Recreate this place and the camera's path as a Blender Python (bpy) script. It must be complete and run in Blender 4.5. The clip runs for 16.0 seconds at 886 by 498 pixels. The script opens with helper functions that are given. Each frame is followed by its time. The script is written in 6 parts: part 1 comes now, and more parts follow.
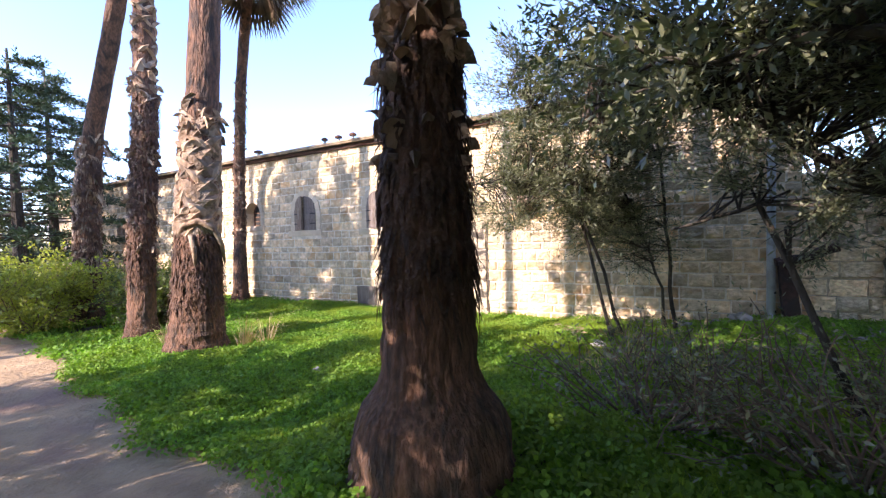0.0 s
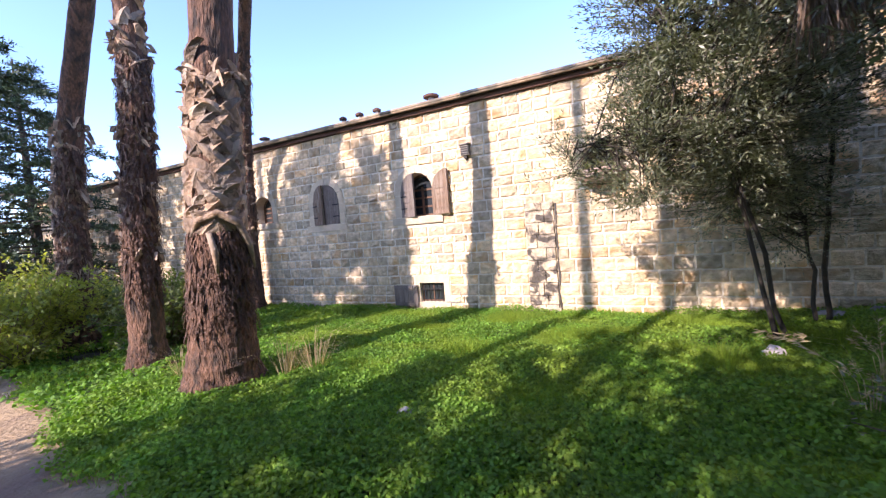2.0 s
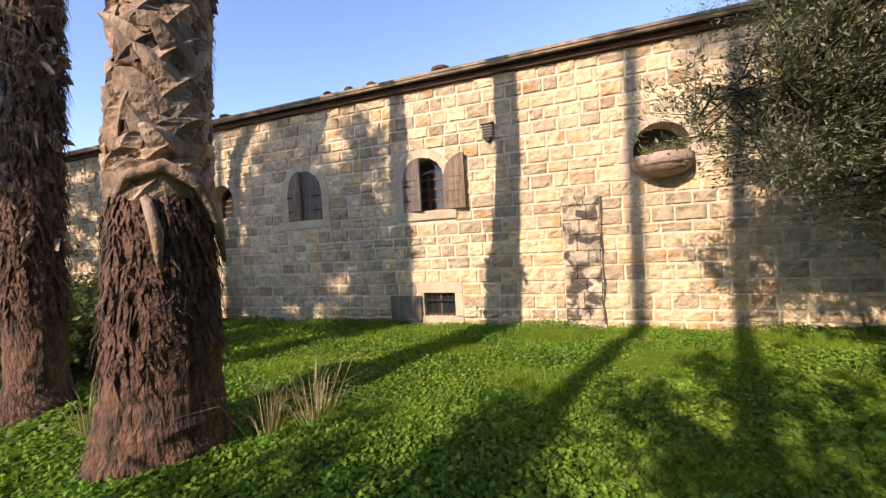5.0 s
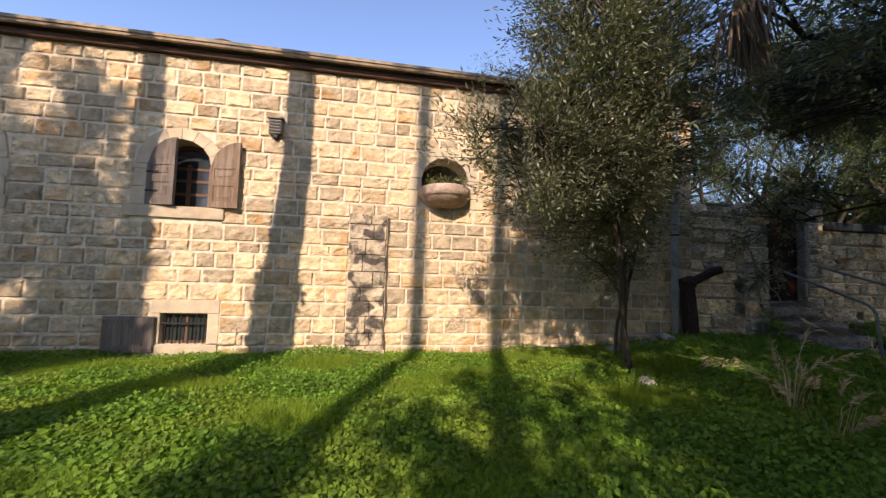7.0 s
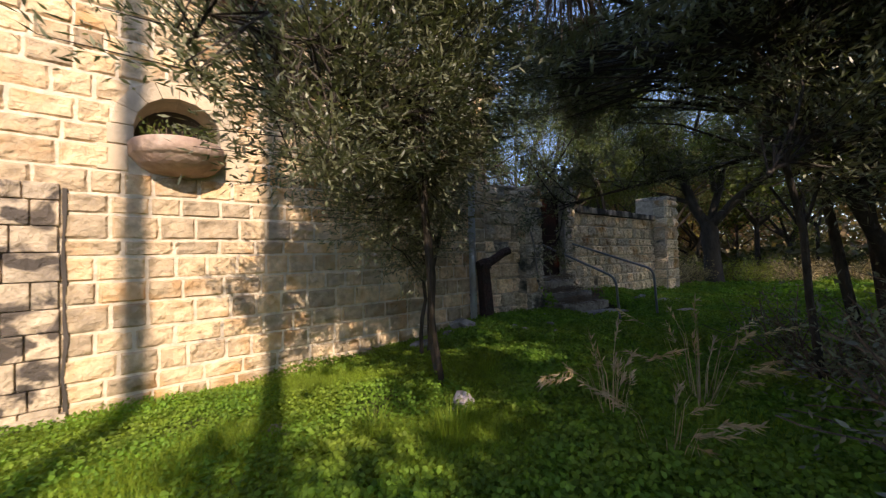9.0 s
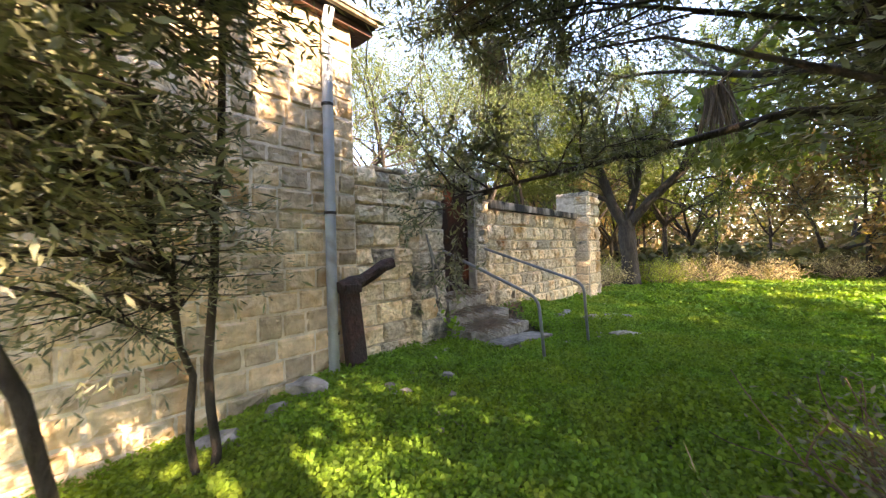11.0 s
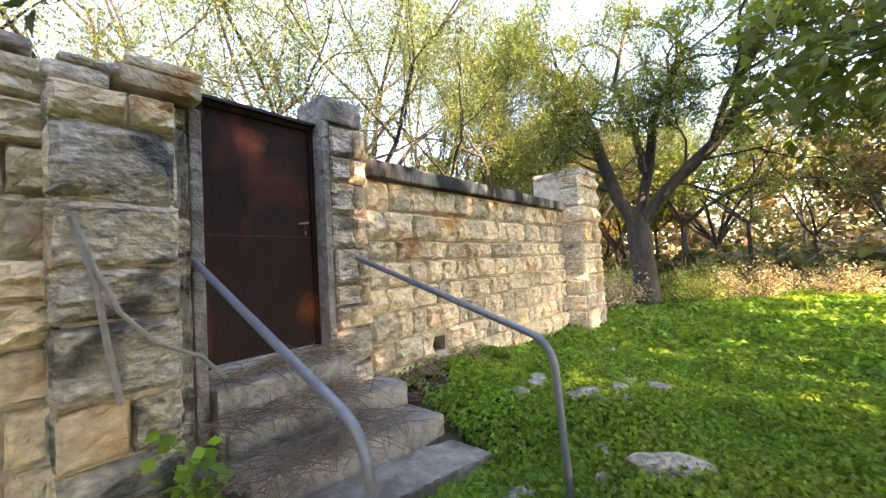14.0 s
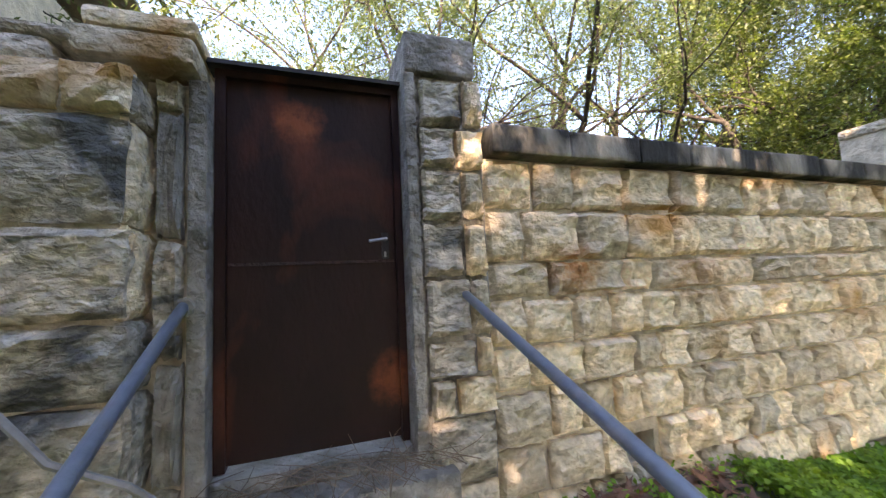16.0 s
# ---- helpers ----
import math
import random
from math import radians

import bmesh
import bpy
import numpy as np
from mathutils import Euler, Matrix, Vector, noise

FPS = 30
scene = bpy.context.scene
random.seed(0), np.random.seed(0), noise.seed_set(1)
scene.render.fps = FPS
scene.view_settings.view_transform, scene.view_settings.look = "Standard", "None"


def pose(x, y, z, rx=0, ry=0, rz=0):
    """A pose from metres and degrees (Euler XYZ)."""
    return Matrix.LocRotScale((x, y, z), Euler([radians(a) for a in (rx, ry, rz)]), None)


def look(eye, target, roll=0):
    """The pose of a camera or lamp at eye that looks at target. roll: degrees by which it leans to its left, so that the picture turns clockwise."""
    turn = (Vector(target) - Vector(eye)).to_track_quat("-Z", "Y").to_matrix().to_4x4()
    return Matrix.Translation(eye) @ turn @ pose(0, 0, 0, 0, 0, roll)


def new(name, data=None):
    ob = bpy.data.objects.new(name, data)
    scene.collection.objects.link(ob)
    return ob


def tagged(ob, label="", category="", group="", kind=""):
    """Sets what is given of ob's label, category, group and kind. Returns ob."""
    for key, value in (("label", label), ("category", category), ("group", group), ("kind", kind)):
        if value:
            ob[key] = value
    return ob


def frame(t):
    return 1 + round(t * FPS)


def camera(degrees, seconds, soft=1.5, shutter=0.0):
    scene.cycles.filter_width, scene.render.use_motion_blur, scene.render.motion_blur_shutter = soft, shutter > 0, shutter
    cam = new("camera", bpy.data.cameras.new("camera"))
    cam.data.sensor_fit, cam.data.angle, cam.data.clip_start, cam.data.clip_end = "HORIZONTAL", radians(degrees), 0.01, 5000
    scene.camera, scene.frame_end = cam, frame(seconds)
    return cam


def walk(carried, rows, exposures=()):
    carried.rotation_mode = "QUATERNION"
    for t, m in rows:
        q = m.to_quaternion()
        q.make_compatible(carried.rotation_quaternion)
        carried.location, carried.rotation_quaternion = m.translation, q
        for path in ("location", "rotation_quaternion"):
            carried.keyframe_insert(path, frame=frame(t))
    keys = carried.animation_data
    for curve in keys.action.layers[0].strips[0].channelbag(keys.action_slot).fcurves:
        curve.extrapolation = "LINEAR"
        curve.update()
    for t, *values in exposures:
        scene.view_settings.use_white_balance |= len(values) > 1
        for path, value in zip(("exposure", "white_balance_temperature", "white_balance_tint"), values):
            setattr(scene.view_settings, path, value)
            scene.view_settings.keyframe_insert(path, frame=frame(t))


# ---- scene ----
cam = camera(98.5, 16.0, soft=1.3, shutter=0.15)
PATH = [
    (0.0, (3.397, -9.201, 2.105), (2.493, -7.418, 2.037), -1.74),
    (0.5, (3.098, -9.038, 2.102), (2.191, -7.258, 2.007), -2.93),
    (1.0, (2.692, -8.822, 2.101), (1.782, -7.044, 2.003), -3.92),
    (1.5, (2.088, -8.574, 2.110), (1.184, -6.793, 2.008), -4.56),
    (2.0, (1.425, -8.383, 2.074), (0.540, -6.593, 1.963), -4.74),
    (2.5, (0.763, -8.264, 2.028), (-0.111, -6.469, 1.913), -4.67),
    (3.0, (0.111, -8.141, 1.976), (-0.751, -6.339, 1.874), -4.71),
    (3.2, (-0.056, -8.096, 1.964), (-0.919, -6.294, 1.869), -4.90),
    (5.3, (-0.341, -7.242, 1.788), (-0.918, -5.327, 1.753), -2.58),
    (5.5, (-0.359, -7.252, 1.744), (-0.806, -5.302, 1.730), -1.39),
    (6.0, (-0.378, -7.194, 1.563), (-0.478, -5.197, 1.612), 1.54),
    (6.5, (-0.313, -6.909, 1.479), (-0.172, -4.916, 1.559), 2.49),
    (7.0, (-0.225, -6.701, 1.498), (0.133, -4.737, 1.618), 1.81),
    (7.5, (-0.335, -6.466, 1.593), (0.312, -4.577, 1.700), 0.73),
    (8.0, (-0.210, -6.225, 1.624), (0.657, -4.424, 1.706), -0.30),
    (8.5, (0.123, -5.847, 1.646), (1.221, -4.176, 1.692), -0.85),
    (9.0, (0.508, -5.433, 1.633), (1.782, -3.892, 1.669), -1.25),
    (9.5, (1.061, -5.093, 1.623), (2.463, -3.668, 1.664), -1.82),
    (9.7, (1.235, -5.002, 1.627), (2.672, -3.612, 1.669), -2.06),
    (11.8, (3.883, -3.808, 1.973), (5.477, -2.600, 1.957), -1.32),
    (12.0, (4.116, -3.754, 1.952), (5.723, -2.563, 1.935), -1.42),
    (12.5, (4.908, -3.591, 1.867), (6.524, -2.412, 1.870), -1.83),
    (13.0, (5.737, -3.378, 1.771), (7.351, -2.198, 1.796), -2.41),
    (13.5, (6.314, -3.253, 1.693), (7.905, -2.043, 1.769), -3.47),
    (14.0, (6.959, -3.019, 1.763), (8.493, -1.738, 1.841), -3.19),
    (14.5, (7.426, -2.822, 1.853), (8.837, -1.407, 1.935), -3.53),
    (15.0, (7.893, -2.624, 1.859), (9.121, -1.051, 1.987), -3.93),
    (15.5, (8.192, -2.366, 1.906), (9.164, -0.624, 2.039), -3.44),
    (16.0, (8.412, -2.021, 1.939), (9.069, -0.140, 2.113), -2.71),
]
EXPOSURES = [(0.0, 2.35, 6400, 28), (2.0, 1.95, 6100, 30), (3.2, 1.55, 6400, 28), (5.5, 1.22, 7100, 24), (7.0, 1.12, 7100, 24), (9.0, 1.25, 7100, 24), (9.7, 1.85, 7100, 24), (11.8, 4.05, 9700, 28), (13.0, 4.05, 9500, 28), (14.5, 3.85, 8600, 28), (15.0, 3.65, 8200, 28), (16.0, 3.6, 8000, 28)]
walk(cam, [(t, look(eye, target, roll)) for t, eye, target, roll in PATH], EXPOSURES)

# ---- daylight ----
SUN_AZ = Vector((-0.29, -0.95, 0.0)).normalized()
SUN_EL = radians(30)
sun_from = Vector((SUN_AZ.x * math.cos(SUN_EL), SUN_AZ.y * math.cos(SUN_EL), math.sin(SUN_EL)))
world = bpy.data.worlds.new("sky")
scene.world = world
world.use_nodes = True
wn = world.node_tree.nodes
sky = wn.new("ShaderNodeTexSky")
sky.sky_type = "NISHITA"
sky.sun_disc = False
sky.sun_elevation = SUN_EL
sky.sun_rotation = math.atan2(sun_from.x, sun_from.y)
sky.air_density, sky.dust_density, sky.ozone_density = 0.9, 0.3, 4.0
wn["Background"].inputs["Strength"].default_value = 0.15
world.node_tree.links.new(sky.outputs["Color"], wn["Background"].inputs["Color"])
sun = new("sun", bpy.data.lights.new("sun", "SUN"))
sun.data.energy, sun.data.angle, sun.data.color = 2.7, radians(0.55), (1.0, 0.9, 0.74)
sun.matrix_world = look((0, 0, 30), tuple(Vector((0, 0, 30)) - sun_from))


# ---- materials ----
def material(name, base, rough=0.85, metal=0.0, spread=0.25, scale=6.0, bump=0.4, bump_scale=40.0, second=None, second_scale=1.5,
             second_at=(0.45, 0.65), island=0.0, obj=0.0, stretch=(1, 1, 1), depth=0.02, translucent=0.0):
    m = bpy.data.materials.new(name)
    m.use_nodes = True
    nt = m.node_tree
    bs = nt.nodes["Principled BSDF"]
    link = nt.links.new
    geo = nt.nodes.new("ShaderNodeNewGeometry")
    mp = nt.nodes.new("ShaderNodeMapping")
    mp.inputs["Scale"].default_value = stretch
    link(geo.outputs["Position"], mp.inputs["Vector"])

    def noise_at(sc, detail=6.0, dist=0.0):
        n = nt.nodes.new("ShaderNodeTexNoise")
        n.inputs["Scale"].default_value, n.inputs["Detail"].default_value, n.inputs["Distortion"].default_value = sc, detail, dist
        link(mp.outputs["Vector"], n.inputs["Vector"])
        return n.outputs["Fac"]

    def mixed(kind, fac, a, b):
        x = nt.nodes.new("ShaderNodeMix")
        x.data_type, x.blend_type = "RGBA", kind
        for s, val in ((x.inputs["Factor"], fac), (x.inputs["A"], a), (x.inputs["B"], b)):
            if isinstance(val, (int, float)):
                s.default_value = val
            elif isinstance(val, tuple):
                s.default_value = (*val, 1)
            else:
                link(val, s)
        return x.outputs["Result"]

    def ranged(val, a, b, lo=0.0, hi=1.0):
        r = nt.nodes.new("ShaderNodeMapRange")
        for i, q in enumerate((a, b, lo, hi)):
            r.inputs[i + 1].default_value = q
        link(val, r.inputs[0])
        return r.outputs[0]

    dark = tuple(c * (1 - spread) for c in base)
    light = tuple(min(1, c * (1 + spread)) for c in base)
    colour = mixed("MIX", ranged(noise_at(scale), 0.3, 0.7), dark, light)
    if second:
        colour = mixed("MIX", ranged(noise_at(second_scale, 8.0, 0.6), *second_at), colour, second)
    if island:
        colour = mixed("MULTIPLY", 1.0, colour, mixed("MIX", geo.outputs["Random Per Island"], (1 - island,) * 3, (1 + island, 1 + island * 0.8, 1 + island * 0.5)))
    if obj:
        oi = nt.nodes.new("ShaderNodeObjectInfo")
        colour = mixed("MULTIPLY", 1.0, colour, mixed("MIX", oi.outputs["Random"], (1 - obj, 1 - obj, 1 - obj), (1 + obj, 1 + obj * 0.7, 1 + obj * 0.3)))
    link(colour, bs.inputs["Base Color"])
    bs.inputs["Roughness"].default_value, bs.inputs["Metallic"].default_value = rough, metal
    if bump:
        b = nt.nodes.new("ShaderNodeBump")
        b.inputs["Strength"].default_value, b.inputs["Distance"].default_value = bump, depth
        rough_n, fine_n = noise_at(bump_scale, 10.0, 0.4), noise_at(bump_scale * 0.4, 9.0, 0.25)
        add = nt.nodes.new("ShaderNodeMath")
        add.operation = "MULTIPLY_ADD"
        add.inputs[1].default_value = 2.2
        link(fine_n, add.inputs[0])
        link(rough_n, add.inputs[2])
        link(add.outputs[0], b.inputs["Height"])
        link(b.outputs["Normal"], bs.inputs["Normal"])
    if translucent:
        tr = nt.nodes.new("ShaderNodeBsdfTranslucent")
        link(mixed("MULTIPLY", 1.0, colour, (1.3, 1.5, 0.6)), tr.inputs["Color"])
        ms = nt.nodes.new("ShaderNodeMixShader")
        ms.inputs["Fac"].default_value = translucent
        link(bs.outputs["BSDF"], ms.inputs[1])
        link(tr.outputs["BSDF"], ms.inputs[2])
        link(ms.outputs["Shader"], nt.nodes["Material Output"].inputs["Surface"])
    return m


M_STONE = material("limestone", (0.58, 0.46, 0.305), 0.92, spread=0.26, scale=9, bump=0.9, bump_scale=19, second=(0.52, 0.33, 0.16), second_scale=2.1, second_at=(0.53, 0.68), island=0.32, depth=0.03)
M_STONE_PART = material("limestone_block", (0.58, 0.46, 0.305), 0.92, spread=0.26, scale=9, bump=0.9, bump_scale=19, second=(0.52, 0.33, 0.16), second_scale=2.1, second_at=(0.53, 0.68), obj=0.32, depth=0.03)
M_MORTAR = material("lime_mortar", (0.66, 0.57, 0.43), 0.95, spread=0.2, scale=9, bump=0.5, bump_scale=50)
M_DRESSED = material("dressed_limestone", (0.55, 0.45, 0.315), 0.9, spread=0.15, scale=4, bump=0.4, bump_scale=30, second=(0.42, 0.3, 0.18), second_scale=1.2, second_at=(0.58, 0.75), obj=0.12)
M_WORN = material("worn_pilaster_stone", (0.52, 0.43, 0.31), 0.95, spread=0.35, scale=7, bump=1.0, bump_scale=14, second=(0.1, 0.085, 0.07), second_scale=3.6, second_at=(0.5, 0.58), obj=0.15, depth=0.04)
M_RUBBLE = material("rough_field_stone", (0.7, 0.585, 0.41), 0.95, spread=0.28, scale=16, bump=0.9, bump_scale=22, stretch=(1, 1, 1.3), second=(0.5, 0.29, 0.12), second_scale=1.1, second_at=(0.55, 0.68), obj=0.32, depth=0.04)
M_RUBBLE_GREY = material("lichen_grey_stone", (0.52, 0.455, 0.35), 0.95, spread=0.4, scale=16, bump=1.0, bump_scale=18, stretch=(1, 1, 1.6), second=(0.11, 0.11, 0.095), second_scale=2.2, second_at=(0.53, 0.64), obj=0.2, depth=0.055)
M_GROUT = material("grey_grout", (0.5, 0.42, 0.31), 0.95, spread=0.3, scale=8, bump=0.8, bump_scale=30)
M_CONCRETE = material("weathered_concrete", (0.31, 0.28, 0.235), 0.95, spread=0.25, scale=9, bump=0.9, bump_scale=24, second=(0.15, 0.135, 0.105), second_scale=2.4, second_at=(0.48, 0.66), depth=0.04)
M_COPING = material("black_stained_coping", (0.36, 0.33, 0.27), 0.95, spread=0.3, scale=8, bump=0.8, bump_scale=20, second=(0.035, 0.035, 0.03), second_scale=2.6, second_at=(0.34, 0.52), obj=0.2, stretch=(1, 1, 0.5))
M_RUST = material("rusted_sheet_steel", (0.018, 0.005, 0.0032), 0.62, metal=0.0, spread=0.35, scale=3, bump=0.15, bump_scale=60, second=(0.12, 0.028, 0.01), second_scale=1.7, second_at=(0.55, 0.72), stretch=(1, 1, 0.45))
M_RUST.node_tree.nodes["Principled BSDF"].inputs["Specular IOR Level"].default_value = 0.25


def stain(m, centre, radii, colour, strength):
    """A soft-edged weathering patch with a ragged outline at one place of a surface."""
    nt = m.node_tree
    link = nt.links.new
    bs = nt.nodes["Principled BSDF"]
    before = bs.inputs["Base Color"].links[0].from_socket
    geo, mp = nt.nodes.new("ShaderNodeNewGeometry"), nt.nodes.new("ShaderNodeMapping")
    mp.vector_type = "POINT"
    mp.inputs["Location"].default_value = [-c / r for c, r in zip(centre, radii)]
    mp.inputs["Scale"].default_value = [1 / r for r in radii]
    link(geo.outputs["Position"], mp.inputs["Vector"])
    grad, nz = nt.nodes.new("ShaderNodeTexGradient"), nt.nodes.new("ShaderNodeTexNoise")
    grad.gradient_type = "SPHERICAL"
    nz.inputs["Scale"].default_value, nz.inputs["Detail"].default_value, nz.inputs["Roughness"].default_value = 13.0, 8.0, 0.7
    link(mp.outputs["Vector"], grad.inputs["Vector"])
    link(geo.outputs["Position"], nz.inputs["Vector"])
    mul, rng_ = nt.nodes.new("ShaderNodeMath"), nt.nodes.new("ShaderNodeMapRange")
    mul.operation = "MULTIPLY"
    link(grad.outputs["Fac"], mul.inputs[0])
    link(nz.outputs["Fac"], mul.inputs[1])
    for i, q in enumerate((0.16, 0.42, 0.0, strength)):
        rng_.inputs[i + 1].default_value = q
    link(mul.outputs[0], rng_.inputs[0])
    mix = nt.nodes.new("ShaderNodeMix")
    mix.data_type = "RGBA"
    link(rng_.outputs[0], mix.inputs["Factor"])
    link(before, mix.inputs["A"])
    mix.inputs["B"].default_value = (*colour, 1)
    link(mix.outputs["Result"], bs.inputs["Base Color"])


stain(M_RUST, (8.36, 0.16, 2.86), (0.24, 0.9, 0.2), (0.3, 0.075, 0.024), 0.75)
stain(M_RUST, (8.83, 0.16, 1.42), (0.2, 0.9, 0.26), (0.26, 0.065, 0.02), 0.6)
stain(M_RUBBLE, (10.0, -0.02, 1.98), (0.4, 0.5, 0.3), (0.42, 0.17, 0.045), 0.85)
stain(M_RUBBLE, (11.0, -0.02, 1.9), (0.5, 0.5, 0.4), (0.46, 0.24, 0.09), 0.6)
M_LITTER = material("dry_leaf_litter", (0.2, 0.1, 0.06), 0.9, spread=0.3, scale=9, bump=0, island=0.4)
M_RUST_RAW = material("flaking_rust", (0.045, 0.02, 0.014), 0.85, spread=0.4, scale=14, bump=0.8, bump_scale=40, second=(0.03, 0.02, 0.015), second_scale=4)
M_GALV = material("painted_grey_steel_tube", (0.2, 0.222, 0.245), 0.45, metal=0.3, spread=0.12, scale=18, bump=0.1, bump_scale=80, second=(0.14, 0.11, 0.09), second_scale=9, second_at=(0.68, 0.74))
M_PIPE = material("grey_plastic_pipe", (0.36, 0.39, 0.4), 0.5, spread=0.12, scale=5, bump=0.1, bump_scale=30, second=(0.2, 0.19, 0.17), second_scale=2.5, second_at=(0.58, 0.75))
M_IRON = material("dark_iron", (0.03, 0.028, 0.027), 0.6, metal=0.6, spread=0.3, scale=20, bump=0.2)
M_WOOD = material("weathered_shutter_wood", (0.2, 0.13, 0.085), 0.85, spread=0.3, scale=9, bump=0.5, bump_scale=40, second=(0.3, 0.23, 0.17), second_scale=3, stretch=(6, 6, 0.6), obj=0.1)
M_WOOD_GREY = material("greyed_shutter_wood", (0.15, 0.12, 0.1), 0.88, spread=0.3, scale=9, bump=0.5, bump_scale=40, second=(0.22, 0.18, 0.15), second_scale=3, stretch=(6, 6, 0.6), obj=0.1)
M_FRAME = material("brown_window_wood", (0.13, 0.065, 0.035), 0.7, spread=0.25, scale=12, bump=0.3, stretch=(5, 5, 0.7))
# dark base colour stands for the shade in rooms, niche, drain and open joint
M_DARK = material("hollow_shade_brown", (0.07, 0.06, 0.05), 0.95, spread=0.2, scale=4, bump=0.2)
M_GLASS = material("old_window_glass", (0.03, 0.035, 0.04), 0.08, spread=0.1, scale=3, bump=0.03, bump_scale=6)
M_EAVE = material("dark_eave_board", (0.12, 0.06, 0.04), 0.85, spread=0.3, scale=8, bump=0.4, stretch=(0.4, 3, 3))
M_TILE = material("pale_roof_tile", (0.4, 0.3, 0.2), 0.9, spread=0.3, scale=7, bump=0.5, second=(0.2, 0.17, 0.13), second_scale=2.5, obj=0.15)
M_SOIL = material("damp_soil", (0.05, 0.052, 0.022), 0.97, spread=0.35, scale=5, bump=0.8, bump_scale=25, second=(0.075, 0.05, 0.03), second_scale=0.9, second_at=(0.5, 0.7))
M_PATH = material("trodden_earth", (0.34, 0.235, 0.13), 0.95, spread=0.25, scale=3, bump=0.5, bump_scale=34, second=(0.24, 0.15, 0.1), second_scale=1.1, second_at=(0.48, 0.68), depth=0.03)
M_CLOVER = material("clover_leaf", (0.135, 0.275, 0.028), 0.75, spread=0.25, scale=3, bump=0, island=0.35, second=(0.2, 0.3, 0.032), second_scale=0.8, translucent=0.35)
M_GRASS = material("young_grass_blade", (0.2, 0.3, 0.025), 0.7, spread=0.25, scale=2, bump=0, island=0.3, translucent=0.4)
M_STRAW = material("dry_grass_straw", (0.48, 0.38, 0.23), 0.8, spread=0.25, scale=6, bump=0, island=0.3, translucent=0.25)
M_DRYBUSH = material("leafless_twig", (0.17, 0.125, 0.085), 0.9, spread=0.3, scale=9, bump=0, island=0.3)
M_TRUNK = material("palm_trunk_fibre", (0.17, 0.09, 0.055), 0.95, spread=0.45, scale=10, bump=1.0, bump_scale=14, second=(0.05, 0.036, 0.028), second_scale=2.5, stretch=(3.5, 3.5, 1), depth=0.04)
M_TRUNK_BASE = material("palm_root_fibre", (0.14, 0.077, 0.05), 0.97, spread=0.45, scale=16, bump=1.0, bump_scale=24, second=(0.07, 0.045, 0.035), second_scale=4, depth=0.04)
M_BOOT = material("dead_frond_base", (0.27, 0.19, 0.13), 0.9, spread=0.5, scale=9, bump=0.6, bump_scale=30, island=0.45, second=(0.34, 0.28, 0.22), second_scale=3, stretch=(1.5, 1.5, 1))
M_DEADFROND = material("hanging_dead_frond", (0.16, 0.115, 0.085), 0.9, spread=0.3, scale=6, bump=0, island=0.4, translucent=0.15)
M_PALMLEAF = material("palm_frond_leaf", (0.07, 0.11, 0.035), 0.6, spread=0.25, scale=3, bump=0, island=0.3, translucent=0.2)
M_BARK = material("olive_bark", (0.05, 0.04, 0.03), 0.95, spread=0.4, scale=9, bump=1.0, bump_scale=22, second=(0.075, 0.062, 0.048), second_scale=3, stretch=(2, 2, 0.7))
M_OLIVE = material("olive_leaf", (0.165, 0.185, 0.12), 0.42, spread=0.2, scale=2, bump=0, island=0.45, translucent=0.2)
M_LEAF_A = material("broadleaf_foliage", (0.115, 0.15, 0.04), 0.55, spread=0.3, scale=1, bump=0, island=0.4, translucent=0.4)
M_LEAF_B = material("autumn_foliage", (0.22, 0.14, 0.075), 0.6, spread=0.3, scale=1, bump=0, island=0.4, translucent=0.4)
M_FARLEAF = material("mixed_far_foliage", (0.13, 0.14, 0.065), 0.7, spread=0.3, scale=0.6, bump=0, island=0.45, second=(0.21, 0.145, 0.085), second_scale=0.25, second_at=(0.46, 0.6), translucent=0.3)
M_LEAF_C = material("conifer_needle", (0.04, 0.07, 0.035), 0.6, spread=0.3, scale=1, bump=0, island=0.35, translucent=0.1)
M_ACACIA = material("acacia_leaf", (0.135, 0.17, 0.068), 0.6, spread=0.3, scale=1, bump=0, island=0.4, translucent=0.3)
M_LEAF_D = material("yellow_green_shrub_leaf", (0.3, 0.33, 0.06), 0.55, spread=0.25, scale=2, bump=0, island=0.35, translucent=0.4)
M_ROCK = material("pale_loose_rock", (0.36, 0.33, 0.28), 0.95, spread=0.3, scale=9, bump=0.9, bump_scale=20, second=(0.15, 0.14, 0.11), second_scale=4)
M_PLASTIC = material("grey_box_enamel", (0.17, 0.15, 0.12), 0.6, spread=0.15, scale=10, bump=0.1)
M_CABLE = material("old_grey_hose", (0.25, 0.23, 0.2), 0.7, spread=0.2, scale=20, bump=0.2)
M_ZINC = material("dull_zinc", (0.3, 0.3, 0.3), 0.5, metal=0.6, spread=0.2, scale=8, bump=0.1)


